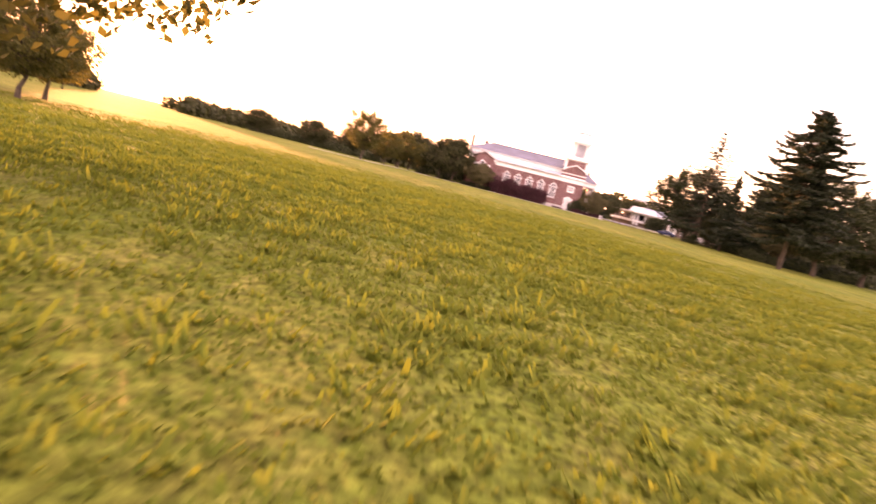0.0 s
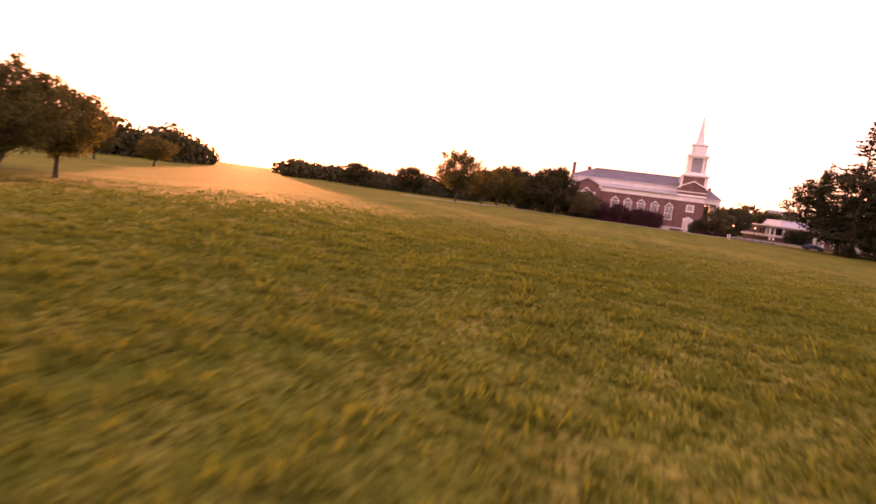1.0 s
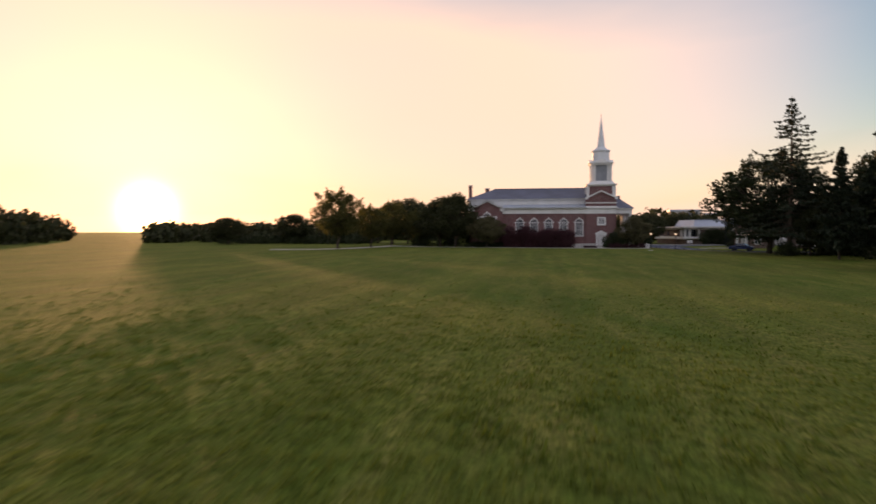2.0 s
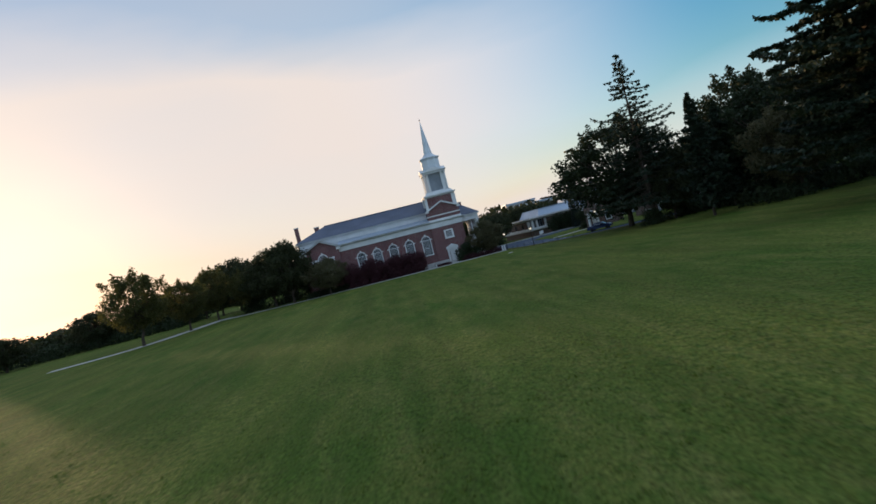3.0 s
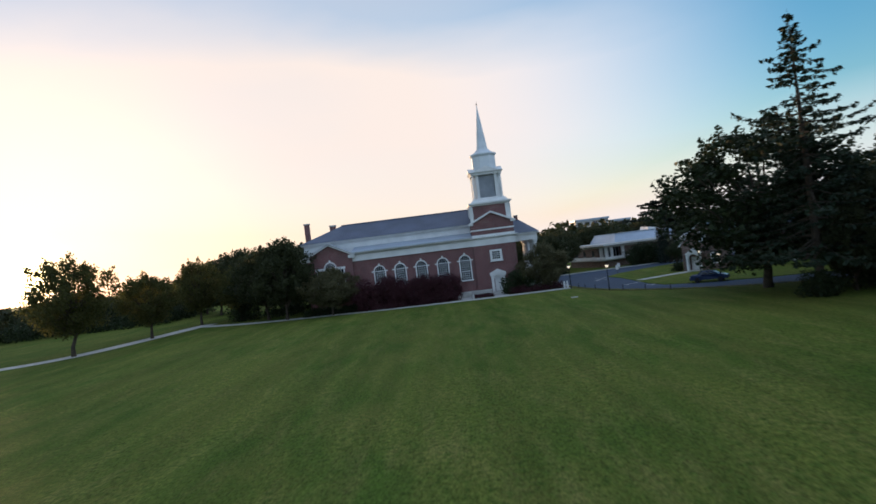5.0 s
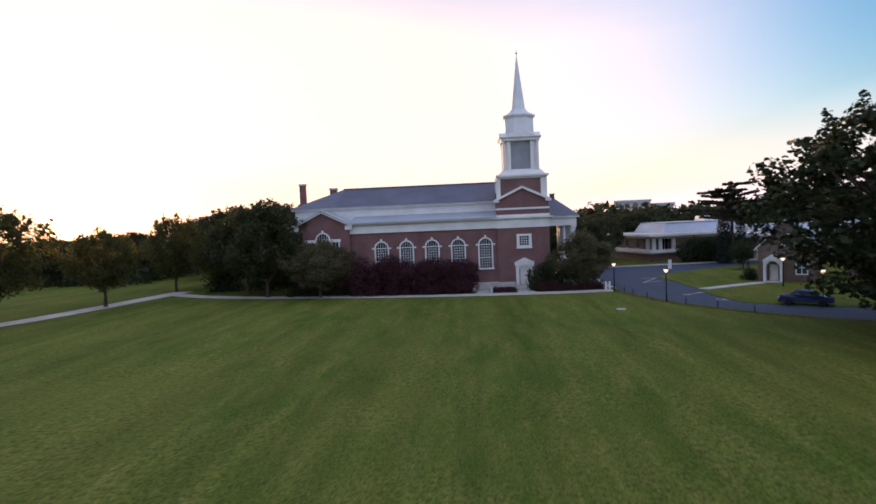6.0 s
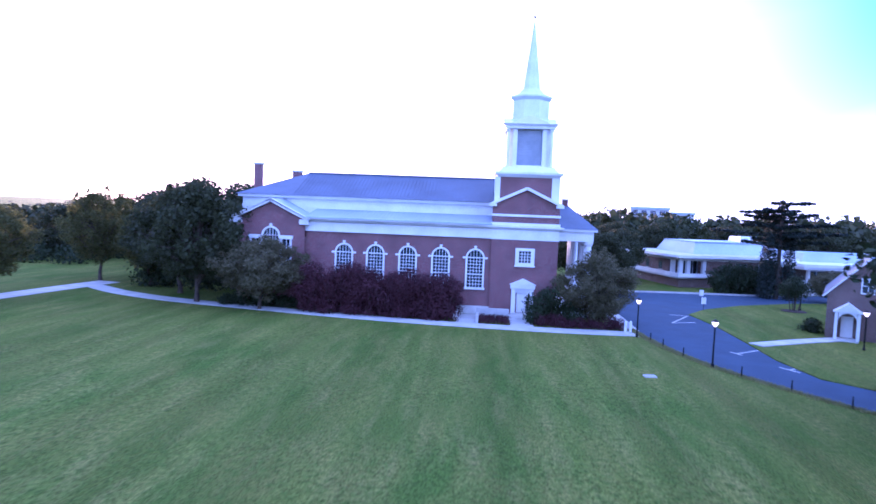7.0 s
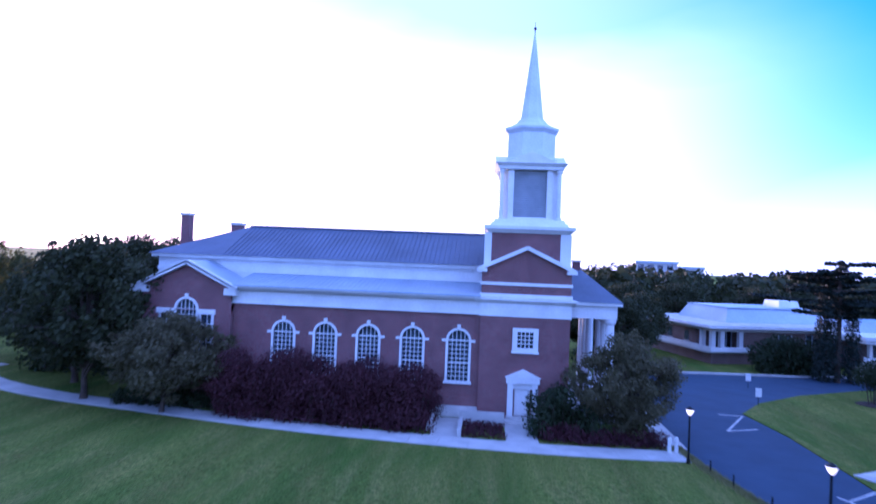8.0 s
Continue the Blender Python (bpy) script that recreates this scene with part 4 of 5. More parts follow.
# ---- other buildings ----
def library():
    """A low modern block: wide flat roof slab, white parapet bands, square piers and a raised roof light."""
    m = Matrix.Translation((27.3, 36.5, 0)) @ Matrix.Rotation(radians(14), 4, "Z")
    lib = thing("library_building", "low modern brick building with wide white roof slab and raised roof", "building", at=m)
    L, D = 24.0, 19.0
    part("wall", Build().box(0.35, 5.5, 4.3, D, 0, 4.4), BROWN_BRICK, lib)
    part("wall", Build().box(5.2, L, 0.6, 4.3, 0, 4.4).box(5.5, L, 4.3, D, 0, 4.39), BROWN_BRICK, lib)
    part("plinth", Build().box(0.3, 5.2, 0.6, 4.3, 0, 1.74), BROWN_BRICK, lib)
    part("soffit", Build().box(0.15, L - 0.15, 0.3, D - 0.15, 4.4, 4.9), STONE, lib)
    part("roof_slab", Build().box(-0.95, L + 0.9, -0.95, D + 0.9, 4.9, 5.18), WHITE, lib, "wide thin white roof slab")
    part("roof_edge", Build().box(-0.8, L + 0.75, -0.8, D + 0.75, 5.18, 5.3), STONE, lib)
    part("roof_light", Build().frustum(L / 2 + 1.5, D / 2 + 1, 5.3, 7.3, 8.6, 6.2, 7.6, 5.0), METAL_ROOF, lib, "raised pale metal roof")
    part("roof_light_cap", Build().box(L / 2 - 6.2, L / 2 + 9.2, D / 2 - 4.2, D / 2 + 6.2, 7.3, 7.4), METAL_ROOF, lib)
    part("roof_plant", Build().frustum(L / 2 + 6.5, D / 2 + 1, 7.4, 8.4, 1.8, 1.8, 1.6, 1.6), WHITE, lib)
    part("balcony_band", Build().box(-0.45, 0.0, 0.0, D, 1.75, 2.35), WHITE, lib, "white parapet band")
    part("balcony_band", Build().box(-0.45, 5.4, -0.45, 0.0, 1.75, 2.35), WHITE, lib, "white parapet band")
    part("terrace", Build().box(-0.4, 5.4, 0.0, 0.6, 1.5, 1.74).box(-0.4, 0.3, 0.6, D, 1.5, 1.74), STONE, lib)
    for x, y in ((0.65, 0.95), (2.0, 0.95), (4.8, 0.95), (0.65, 3.2)):
        part("pier", Build().box(x - 0.3, x + 0.3, y - 0.3, y + 0.3, 1.74, 4.4), WHITE, lib)
    part("glazing", Build().box(2.4, 5.2, 3.3, 3.38, 1.74, 4.4), GLASS, lib)
    part("glazing", Build().box(2.32, 2.4, 3.3, 4.3, 1.74, 4.4), GLASS, lib)
    for x in (2.5, 3.4, 4.3, 5.1):
        part("mullion", Build().box(x - 0.05, x + 0.05, 3.2, 3.3, 1.74, 4.4), LOUVRE, lib)
    for y in (6.6, 11.0, 15.2):
        w = part("window", Build().extrude([(0.55, 2.5)] + arch(0.0, 0.55, 3.4, 8) + [(-0.55, 2.5)], -0.04, 0.04), GLASS, lib, "small round-headed window")
        w.matrix_local = pose(0.32, y, 0, 0, 0, 90)
        part("window_frame", Build().box(-0.65, 0.65, -0.1, 0.06, 2.36, 2.5), STONE, w)
    for x in (11.3, 15.5, 20.0):
        w = part("window", Build().box(x - 0.95, x + 0.95, 0.52, 0.58, 1.9, 4.1), GLASS, lib)
        part("window_frame", Build().box(x - 1.02, x - 0.92, 0.46, 0.52, 1.85, 4.15).box(x + 0.92, x + 1.02, 0.46, 0.52, 1.85, 4.15).box(x - 0.05, x + 0.05, 0.46, 0.52, 1.85, 4.15), LOUVRE, w)


def wing():
    m = Matrix.Translation((45.5, 34.0, 0)) @ Matrix.Rotation(radians(6), 4, "Z")
    lib = thing("office_wing", "low modern wing with white roof edge and dark windows", "building", at=m)
    L, D = 34.0, 16.0
    part("wall", Build().box(1.2, L, 1.2, D, 0, 4.0), BROWN_BRICK, lib)
    part("roof_slab", Build().box(-0.5, L, -0.5, D, 4.0, 4.4).box(-0.8, L + 0.3, -0.8, D + 0.3, 4.4, 4.9), WHITE, lib, "white roof slab")
    part("roof_light", Build().frustum(L / 2, D / 2 + 2, 4.9, 6.3, 14, 4.2, 13.2, 3.4), METAL_ROOF, lib)
    part("parapet_band", Build().box(-0.3, L, -0.3, 0.1, 1.5, 2.3), WHITE, lib)
    part("terrace", Build().box(0.0, L, 0.1, 1.2, 0.0, 1.5), STONE, lib)
    for k in range(9):
        x = 2.5 + k * 3.6
        w = part("window", Build().box(x - 1.4, x + 1.4, 1.1, 1.18, 1.7, 3.7), GLASS, lib)
        part("window_frame", Build().box(x - 1.5, x - 1.38, 1.02, 1.1, 1.6, 3.8).box(x - 0.05, x + 0.05, 1.02, 1.1, 1.6, 3.8).box(x - 1.38, x + 1.4, 1.02, 1.1, 3.7, 3.8), LOUVRE, w)
        part("pier", Build().box(x - 2.0, x - 1.6, 0.12, 0.6, 1.5, 4.0), STONE, lib)


def house():
    """A small brick house, its gable to the lawn, with a white arched porch."""
    m = Matrix.Translation((29.3, -3.0, 0.09)) @ Matrix.Rotation(radians(-29), 4, "Z")
    h = thing("house", "small brown brick house with a white arched porch", "house", at=m)
    W, D, E, R = 6.4, 11.0, 4.4, 7.8
    part("wall", pierced_wall(Build(), 0, W, 0, E, 0, 0.35, [(1.75, 0.5, 0.15, 2.2, False), (4.8, 0.55, 1.0, 2.5, False)]), BROWN_BRICK, h)
    part("wall", Build().extrude([(0, E), (W, E), (W / 2, R)], 0, 0.35), BROWN_BRICK, h)
    part("wall", Build().box(0, 0.35, 0.35, D, 0, E).box(W - 0.35, W, 0.35, D, 0, E).box(0.35, W - 0.35, D - 0.35, D, 0, E), BROWN_BRICK, h)
    part("wall", Build().extrude([(0, E), (W, E), (W / 2, R)], D - 0.35, D), BROWN_BRICK, h)
    for s, x in ((-1, 0), (1, W)):
        e = x + s * 0.4
        part("roof", Build().add([(e, -0.2, E - 0.3), (W / 2, -0.2, R + 0.15), (W / 2, D + 0.35, R + 0.15), (e, D + 0.35, E - 0.3), (e, -0.2, E - 0.5), (W / 2, -0.2, R - 0.05), (W / 2, D + 0.35, R - 0.05), (e, D + 0.35, E - 0.5)],
             [(0, 1, 2, 3), (7, 6, 5, 4), (0, 4, 5, 1), (1, 5, 6, 2), (2, 6, 7, 3), (3, 7, 4, 0)]), SLATE, h)
        part("bargeboard", Build().beam((e, -0.25, E - 0.42), (W / 2, -0.25, R + 0.02), 0.08, 0.14), WHITE, h)
    for cx, z0, z1, hw in ((4.8, 1.0, 2.5, 0.55), (3.2, 4.6, 5.9, 0.45)):
        w = part("window", Build(), WHITE, h)
        part("window_frame", Build().box(cx - hw - 0.12, cx - hw, -0.06, 0.1, z0, z1).box(cx + hw, cx + hw + 0.12, -0.06, 0.1, z0, z1).box(cx - hw - 0.12, cx + hw + 0.12, -0.06, 0.1, z1, z1 + 0.12).box(cx - hw - 0.12, cx + hw + 0.12, -0.1, 0.1, z0 - 0.12, z0), WHITE, w)
        part("sash_bar", Build().box(cx - 0.03, cx + 0.03, -0.05, 0.04, z0, z1), WHITE, w)
        part("sash_bar", Build().box(cx - hw, cx + hw, -0.048, 0.04, (z0 + z1) / 2 - 0.03, (z0 + z1) / 2 + 0.03), WHITE, w)
        part("pane", Build().box(cx - hw, cx + hw, -0.03, -0.02, z0, z1), GLASS, w)
    part("door", Build().box(1.25, 2.25, 0.1, 0.16, 0.15, 2.2), WHITE, h)
    p = part("porch", Build().box(0.75, 2.75, -1.7, -0.01, -0.1, 0.14), STONE, h, "white porch with round arches")
    part("gable", Build().extrude([(0.55, 2.75), (2.95, 2.75), (1.75, 3.6)], -1.85, 0.0), WHITE, p)
    a = Build()
    ring = arch(1.75, 0.72, 1.95, 12)
    for (ax, az), (bx, bz) in zip(ring, ring[1:]):
        a.add([(x, y, z) for y in (-1.72, -1.55) for x, z in ((ax, az), (ax, 2.75), (bx, 2.75), (bx, bz))], [(0, 1, 2, 3), (7, 6, 5, 4), (0, 4, 7, 3), (1, 5, 6, 2)])
    part("arch", a, WHITE, p)
    for x in (0.85, 2.65):
        for y in (-1.63, -0.2):
            part("post", Build().box(x - 0.13, x + 0.13, y - 0.12, y + 0.12, 0.14, 2.75), WHITE, p)
        for k in range(6):
            part("slat", Build().box(x - 0.03, x + 0.03, -1.4 + k * 0.22 - 0.04, -1.4 + k * 0.22 + 0.04, 0.14, 2.3), WHITE, p)


def tree_house():
    """A tall gabled house among the trees, its grey gable to the lawn."""
    m = Matrix.Translation((44.0, -8.0, 0.05)) @ Matrix.Rotation(radians(-26), 4, "Z")
    h = thing("house", "dark gabled brick house half hidden among trees", "house", at=m)
    W, D, E, R = 5.2, 12.0, 5.6, 9.3
    part("wall", pierced_wall(Build(), -W, W, 0, E, 0, 0.3, [(-2.6, 0.55, 0.9, 2.5, False), (2.6, 0.55, 0.9, 2.5, False), (-2.6, 0.5, 3.4, 4.8, False), (2.6, 0.5, 3.4, 4.8, False)]), BROWN_BRICK, h)
    part("gable", Build().extrude([(-W, E), (W, E), (0, R)], 0, 0.3), SLATE, h, "grey-blue boarded gable")
    part("wall", Build().box(-W, -W + 0.3, 0.3, D, 0, E).box(W - 0.3, W, 0.3, D, 0, E).box(-W + 0.3, W - 0.3, D - 0.3, D, 0, E), BROWN_BRICK, h)
    for s in (-1, 1):
        e = s * (W + 0.45)
        part("roof", Build().add([(e, -0.4, E - 0.2), (0, -0.4, R + 0.15), (0, D + 0.4, R + 0.15), (e, D + 0.4, E - 0.2), (e, -0.4, E - 0.4), (0, -0.4, R - 0.05), (0, D + 0.4, R - 0.05), (e, D + 0.4, E - 0.4)],
             [(0, 1, 2, 3), (7, 6, 5, 4), (0, 4, 5, 1), (1, 5, 6, 2), (2, 6, 7, 3), (3, 7, 4, 0)]), SLATE, h)
        part("bargeboard", Build().beam((e, -0.46, E - 0.32), (0, -0.46, R + 0.02), 0.1, 0.26), WHITE, h)
    part("chimney", Build().box(2.2, 3.1, 5.0, 5.8, E, R + 1.2).box(2.1, 3.2, 4.9, 5.9, R + 1.2, R + 1.4), BRICK, h)
    for cx, z0, z1, hw in ((-2.6, 0.9, 2.5, 0.55), (2.6, 0.9, 2.5, 0.55), (-2.6, 3.4, 4.8, 0.5), (2.6, 3.4, 4.8, 0.5)):
        w = part("window", Build().box(cx - hw - 0.1, cx + hw + 0.1, -0.08, 0.1, z0 - 0.1, z0), WHITE, h)
        part("window_frame", Build().box(cx - hw, cx - hw + 0.1, 0.02, 0.12, z0, z1).box(cx + hw - 0.1, cx + hw, 0.02, 0.12, z0, z1).box(cx - 0.04, cx + 0.04, 0.02, 0.12, z0, z1), WHITE, w)
        part("pane", Build().box(cx - hw, cx + hw, 0.13, 0.15, z0, z1), GLASS, w)
    part("door", Build().box(-0.55, 0.55, -0.06, -0.005, 0.1, 2.25), WHITE, h)


def far_block(x, y, w, d, z1, name="apartment_building", label="distant pale flat-roofed building above the trees"):
    t = thing(name, label, "building", at=Matrix.Translation((x, y, 0)))
    part("wall", Build().box(0, w, 0, d, 0, z1 - 1.0), STONE, t)
    part("roof", Build().box(-0.5, w + 0.5, -0.5, d + 0.5, z1 - 1.0, z1), METAL_ROOF, t)
    n = int(w / 4)
    for k in range(n):
        for z in (z1 - 3.4, z1 - 6.2):
            part("window", Build().box(2 + k * 4 - 1.2, 2 + k * 4 + 1.2, -0.08, -0.01, z, z + 1.8), GLASS, t)


library()
wing()
house()
tree_house()
far_block(60.5, 220, 17, 14, 16.4)
far_block(80.5, 226, 10, 10, 14.6)
far_block(176, 235, 12, 12, 13.5)


# ---- lamps, posts, small things ----
def street_lamp(h=3.45):
    lamp = thing("street_lamp", "slim black lamp post with a lit pale bowl", "street lamp", "lamps along the road")
    part("pole", Build().lathe(0, 0, [(0.12, -0.05), (0.12, 0.25), (0.07, 0.35), (0.055, h - 0.45), (0.08, h - 0.4), (0.05, h - 0.35)], 10), IRON, lamp)
    part("globe", Build().lathe(0, 0, [(0.08, h - 0.36), (0.19, h - 0.2), (0.25, h - 0.05), (0.23, h)], 14), GLOBE, lamp, "lit pale glass bowl", True)
    part("cap", Build().lathe(0, 0, [(0.26, h), (0.25, h + 0.05), (0.1, h + 0.13), (0.03, h + 0.2)], 12), IRON, lamp)
    return lamp


first_lamp = street_lamp()
first_lamp.matrix_world = pose(13.2, -18.5, 0)
for x, y in ((10.15, -8.0), (29.5, -9.0), (36.0, 15.5), (36.5, -40.2), (52.0, -46.0), (25.6, -24.6)):
    copy_thing(first_lamp, pose(x, y, 0))


def stake():
    s = thing("marker_post", "low thin black post at the edge of the lawn", "post", "posts along the lawn edge")
    part("post", Build().lathe(0, 0, [(0.05, -0.05), (0.045, 0.6), (0.02, 0.66)], 8), IRON, s)
    part("post_cap", Build().lathe(0, 0, [(0.06, 0.66), (0.05, 0.72), (0.01, 0.75)], 8), IRON, s)
    return s


first_stake = stake()
first_stake.matrix_world = pose(11.0, -9.5, 0)
for x, y in ((11.4, -12.0), (12.1, -15.2), (14.4, -20.8), (16.3, -24.0), (18.3, -27.2)):
    copy_thing(first_stake, pose(x, y, 0))


def bollard():
    s = thing("bollard", "white bollard with a rounded top", "bollard", "white bollards at the walk's end")
    part("post", Build().lathe(0, 0, [(0.13, -0.05), (0.13, 0.95), (0.1, 1.05), (0.04, 1.1)], 10), WHITE, s)
    part("base", Build().lathe(0, 0, [(0.2, -0.05), (0.2, 0.06), (0.13, 0.08)], 10), CONCRETE, s)
    return s


first_bollard = bollard()
first_bollard.matrix_world = pose(9.55, -6.0, 0)
copy_thing(first_bollard, pose(10.05, -5.85, 0))


def road_sign():
    s = thing("road_sign", "small pale sign on a thin post", "sign", "signs on the road")
    part("post", Build().lathe(0, 0, [(0.03, -0.05), (0.03, 1.5)], 8), IRON, s)
    part("panel", Build().box(-0.28, 0.28, -0.03, 0.0, 0.75, 1.55), WHITE, s, "plain pale panel")
    return s


first_sign = road_sign()
first_sign.matrix_world = pose(22.6, 11.2, 0.1)
copy_thing(first_sign, pose(25.4, 20.3, 0.02))
cover = thing("drain_cover", "pale square concrete drain cover in the grass", "drain cover", at=pose(7.7, -22.2, 0.02, 0, 0, 8))
part("slab", Build().frustum(0, 0, -0.1, 0.03, 0.42, 0.28, 0.4, 0.26), CONCRETE, cover)
part("lid", Build().box(-0.28, 0.28, -0.18, 0.18, 0.03, 0.045), KERB, cover)


def parked_car(paint):
    car = thing("car", "dark blue parked saloon car beside the trees", "car", at=pose(24.6, -23.6, 0.02, 0, 0, 148))
    prof = [(-2.2, 0.35), (-2.2, 0.75), (-1.7, 0.92), (-1.2, 0.98), (-0.55, 1.42), (0.75, 1.45), (1.35, 1.02), (2.1, 0.95), (2.25, 0.6), (2.2, 0.32)]
    body = Build()
    n = len(prof)
    rings = []
    for s in (-1, 1):
        rings.append([(x, s * (0.88 if z < 1.0 else 0.66), z) for x, z in prof])
    body.add(rings[0] + rings[1], [tuple(range(n)), tuple(range(2 * n - 1, n - 1, -1))] + [(i, (i + 1) % n, (i + 1) % n + n, i + n) for i in range(n)])
    part("body", body, paint, car)
    part("windscreen", Build().add([(1.3, -0.62, 1.05), (1.3, 0.62, 1.05), (0.79, 0.58, 1.43), (0.79, -0.58, 1.43), (1.32, -0.62, 1.07), (1.32, 0.62, 1.07), (0.81, 0.58, 1.45), (0.81, -0.58, 1.45)], [(0, 1, 2, 3), (7, 6, 5, 4), (0, 4, 5, 1), (2, 6, 7, 3)]), GLASS, car)
    for y in (-0.8, 0.8):
        s = 1 if y > 0 else -1
        for xa, xb, ta, tb in ((-1.05, 0.05, -0.5, 0.05), (0.13, 1.15, 0.13, 0.68)):
            part("side_window", Build().add([(xa, s * 0.885, 1.0), (xb, s * 0.885, 1.0), (tb, s * 0.69, 1.38), (ta, s * 0.69, 1.38), (xa, s * 0.86, 1.0), (xb, s * 0.86, 1.0), (tb, s * 0.665, 1.38), (ta, s * 0.665, 1.38)], [(0, 1, 2, 3), (7, 6, 5, 4), (0, 4, 5, 1), (2, 6, 7, 3), (1, 5, 6, 2), (3, 7, 4, 0)]), GLASS, car)
        part("door_mirror", Build().frustum(1.0, s * 0.98, 0.98, 1.1, 0.06, 0.1, 0.05, 0.09), paint, car)
    part("bumper", Build().box(2.18, 2.3, -0.8, 0.8, 0.38, 0.55), IRON, car)
    part("bumper", Build().box(-2.27, -2.17, -0.8, 0.8, 0.4, 0.58), IRON, car)
    for x in (-1.35, 1.35):
        for y in (-0.82, 0.82):
            wh = part("wheel", Build(), IRON, car)
            t = Build().lathe(0, 0, [(0.2, -0.1), (0.31, -0.1), (0.33, -0.06), (0.33, 0.06), (0.31, 0.1), (0.2, 0.1)], 16)
            part("tyre", t, IRON, wh)
            part("rim", Build().lathe(0, 0, [(0.2, -0.08), (0.2, 0.08), (0.05, 0.11)], 12), STONE, wh)
            wh.matrix_local = pose(x, y, 0.33, 90, 0, 0)
    for y in (-0.62, 0.62):
        part("headlight", Build().frustum(2.2, y, 0.62, 0.8, 0.06, 0.18, 0.03, 0.16), WHITE, car)
        part("tail_light", Build().box(-2.23, -2.18, y - 0.2, y + 0.2, 0.68, 0.84), BRICK, car)


parked_car(material("blue_car_paint", (0.03, 0.05, 0.12), (0.02, 0.035, 0.09), 0.25, 1.0, 8, 0.0, 0.3))


# ---- trees and shrubs ----
def crown_leaves(rng, blobs, per, size, squash=0.75, shell=0.55):
    """Leaf places and facings on a set of clumps (x, y, z, radius)."""
    c, nrm = [], []
    for x, y, z, r in blobs:
        n = int(per * r * r)
        d = rng.normal(size=(n, 3))
        d /= np.linalg.norm(d, axis=1, keepdims=True)
        rad = r * (shell + (1.12 - shell) * rng.random((n, 1)) ** 0.6)
        rough = 1 + 0.18 * np.sin(d[:, :1] * 9 + x) * np.cos(d[:, 1:2] * 8 + y)
        p = d * rad * rough * np.array([1, 1, squash]) + np.array([x, y, z])
        c.append(p)
        q = d + rng.normal(size=(n, 3)) * 0.7
        nrm.append(q / np.linalg.norm(q, axis=1, keepdims=True))
    c, nrm = np.concatenate(c), np.concatenate(nrm)
    return c, nrm, size * rng.uniform(0.6, 1.3, len(c))


def broad_tree(name, label, seed, height, radius, trunk_h, mat, leaf=0.34, per=150, blobs=26, low=0.0, sprigs=16, small=0.1, big=0.27):
    """A tapered trunk that forks into limbs, under a crown of leaf clumps with gaps, loose twigs and an uneven outline."""
    rng = np.random.default_rng(seed)
    t = thing(name, label, "tree", "trees round the lawn")
    cz = (height + trunk_h) / 2 + low
    hz = (height - trunk_h) / 2
    clumps = []
    limbs = Build()
    lean = rng.normal(size=2) * 0.25
    pts = [(0, 0, -0.1), (0.02, 0, trunk_h * 0.5), (lean[0] * 0.5, lean[1] * 0.5, trunk_h), (lean[0], lean[1], cz), (lean[0] * 1.2, lean[1] * 1.2, height - 0.25 * hz)]
    r0 = 0.021 * height
    part("trunk", Build().tube(pts, [r0 * 1.35, r0, r0 * 0.85, r0 * 0.5, r0 * 0.12], 9), BARK, t, smooth=True)
    for k in range(blobs):
        a = 2.399963 * k + rng.uniform(-0.3, 0.3)
        zz = 1 - 2 * (k + 0.5) / blobs
        w = math.sqrt(max(0.05, 1 - zz * zz)) * (1.0 + 0.12 * math.sin(3 * a + seed))
        f = rng.uniform(0.45, 1.08)
        r = radius * rng.uniform(small, big)
        x, y, z = math.cos(a) * w * (radius - 0.4 * r) * f, math.sin(a) * w * (radius - 0.4 * r) * f, cz + zz * (hz - 0.5 * r) * rng.uniform(0.72, 1.06)
        clumps.append((x, y, z, r))
        if k % 2 == 0:
            z0 = trunk_h + (cz - trunk_h) * rng.uniform(0.0, 0.8)
            limbs.tube([(lean[0] * 0.6, lean[1] * 0.6, z0), (x * 0.5, y * 0.5, z0 * 0.45 + z * 0.55), (x * 0.95, y * 0.95, z)], [r0 * 0.42, r0 * 0.24, r0 * 0.07], 6)
    for k in range(sprigs):
        x, y, z, r = clumps[int(rng.integers(0, int(blobs * 0.55)))]
        out = Vector((x, y, (z - cz) * 1.6 + 0.8 * radius * rng.random())).normalized()
        L = radius * rng.uniform(0.12, 0.3)
        tip = (x + out.x * L, y + out.y * L, z + out.z * L)
        limbs.tube([(x, y, z), tip], [r0 * 0.1, r0 * 0.03], 5)
        for u in np.linspace(0.1, 1.0, 8):
            w = radius * 0.05 * (1.25 - u)
            clumps.append((x + out.x * L * u + rng.normal() * w, y + out.y * L * u + rng.normal() * w, z + out.z * L * u + rng.normal() * w, radius * rng.uniform(0.035, 0.07) * (1.3 - 0.6 * u)))
    clumps.append((lean[0], lean[1], cz - 0.2 * hz, radius * 0.42))
    tagged(part("branchwork", limbs, BARK, t, smooth=True), kind="stuff")
    c, nrm, s = crown_leaves(rng, clumps, per, leaf, 0.75, 0.3)
    tagged(part("crown", quads_mesh("crown", c, nrm, s, mat, rng), mat, t), kind="stuff")
    return t


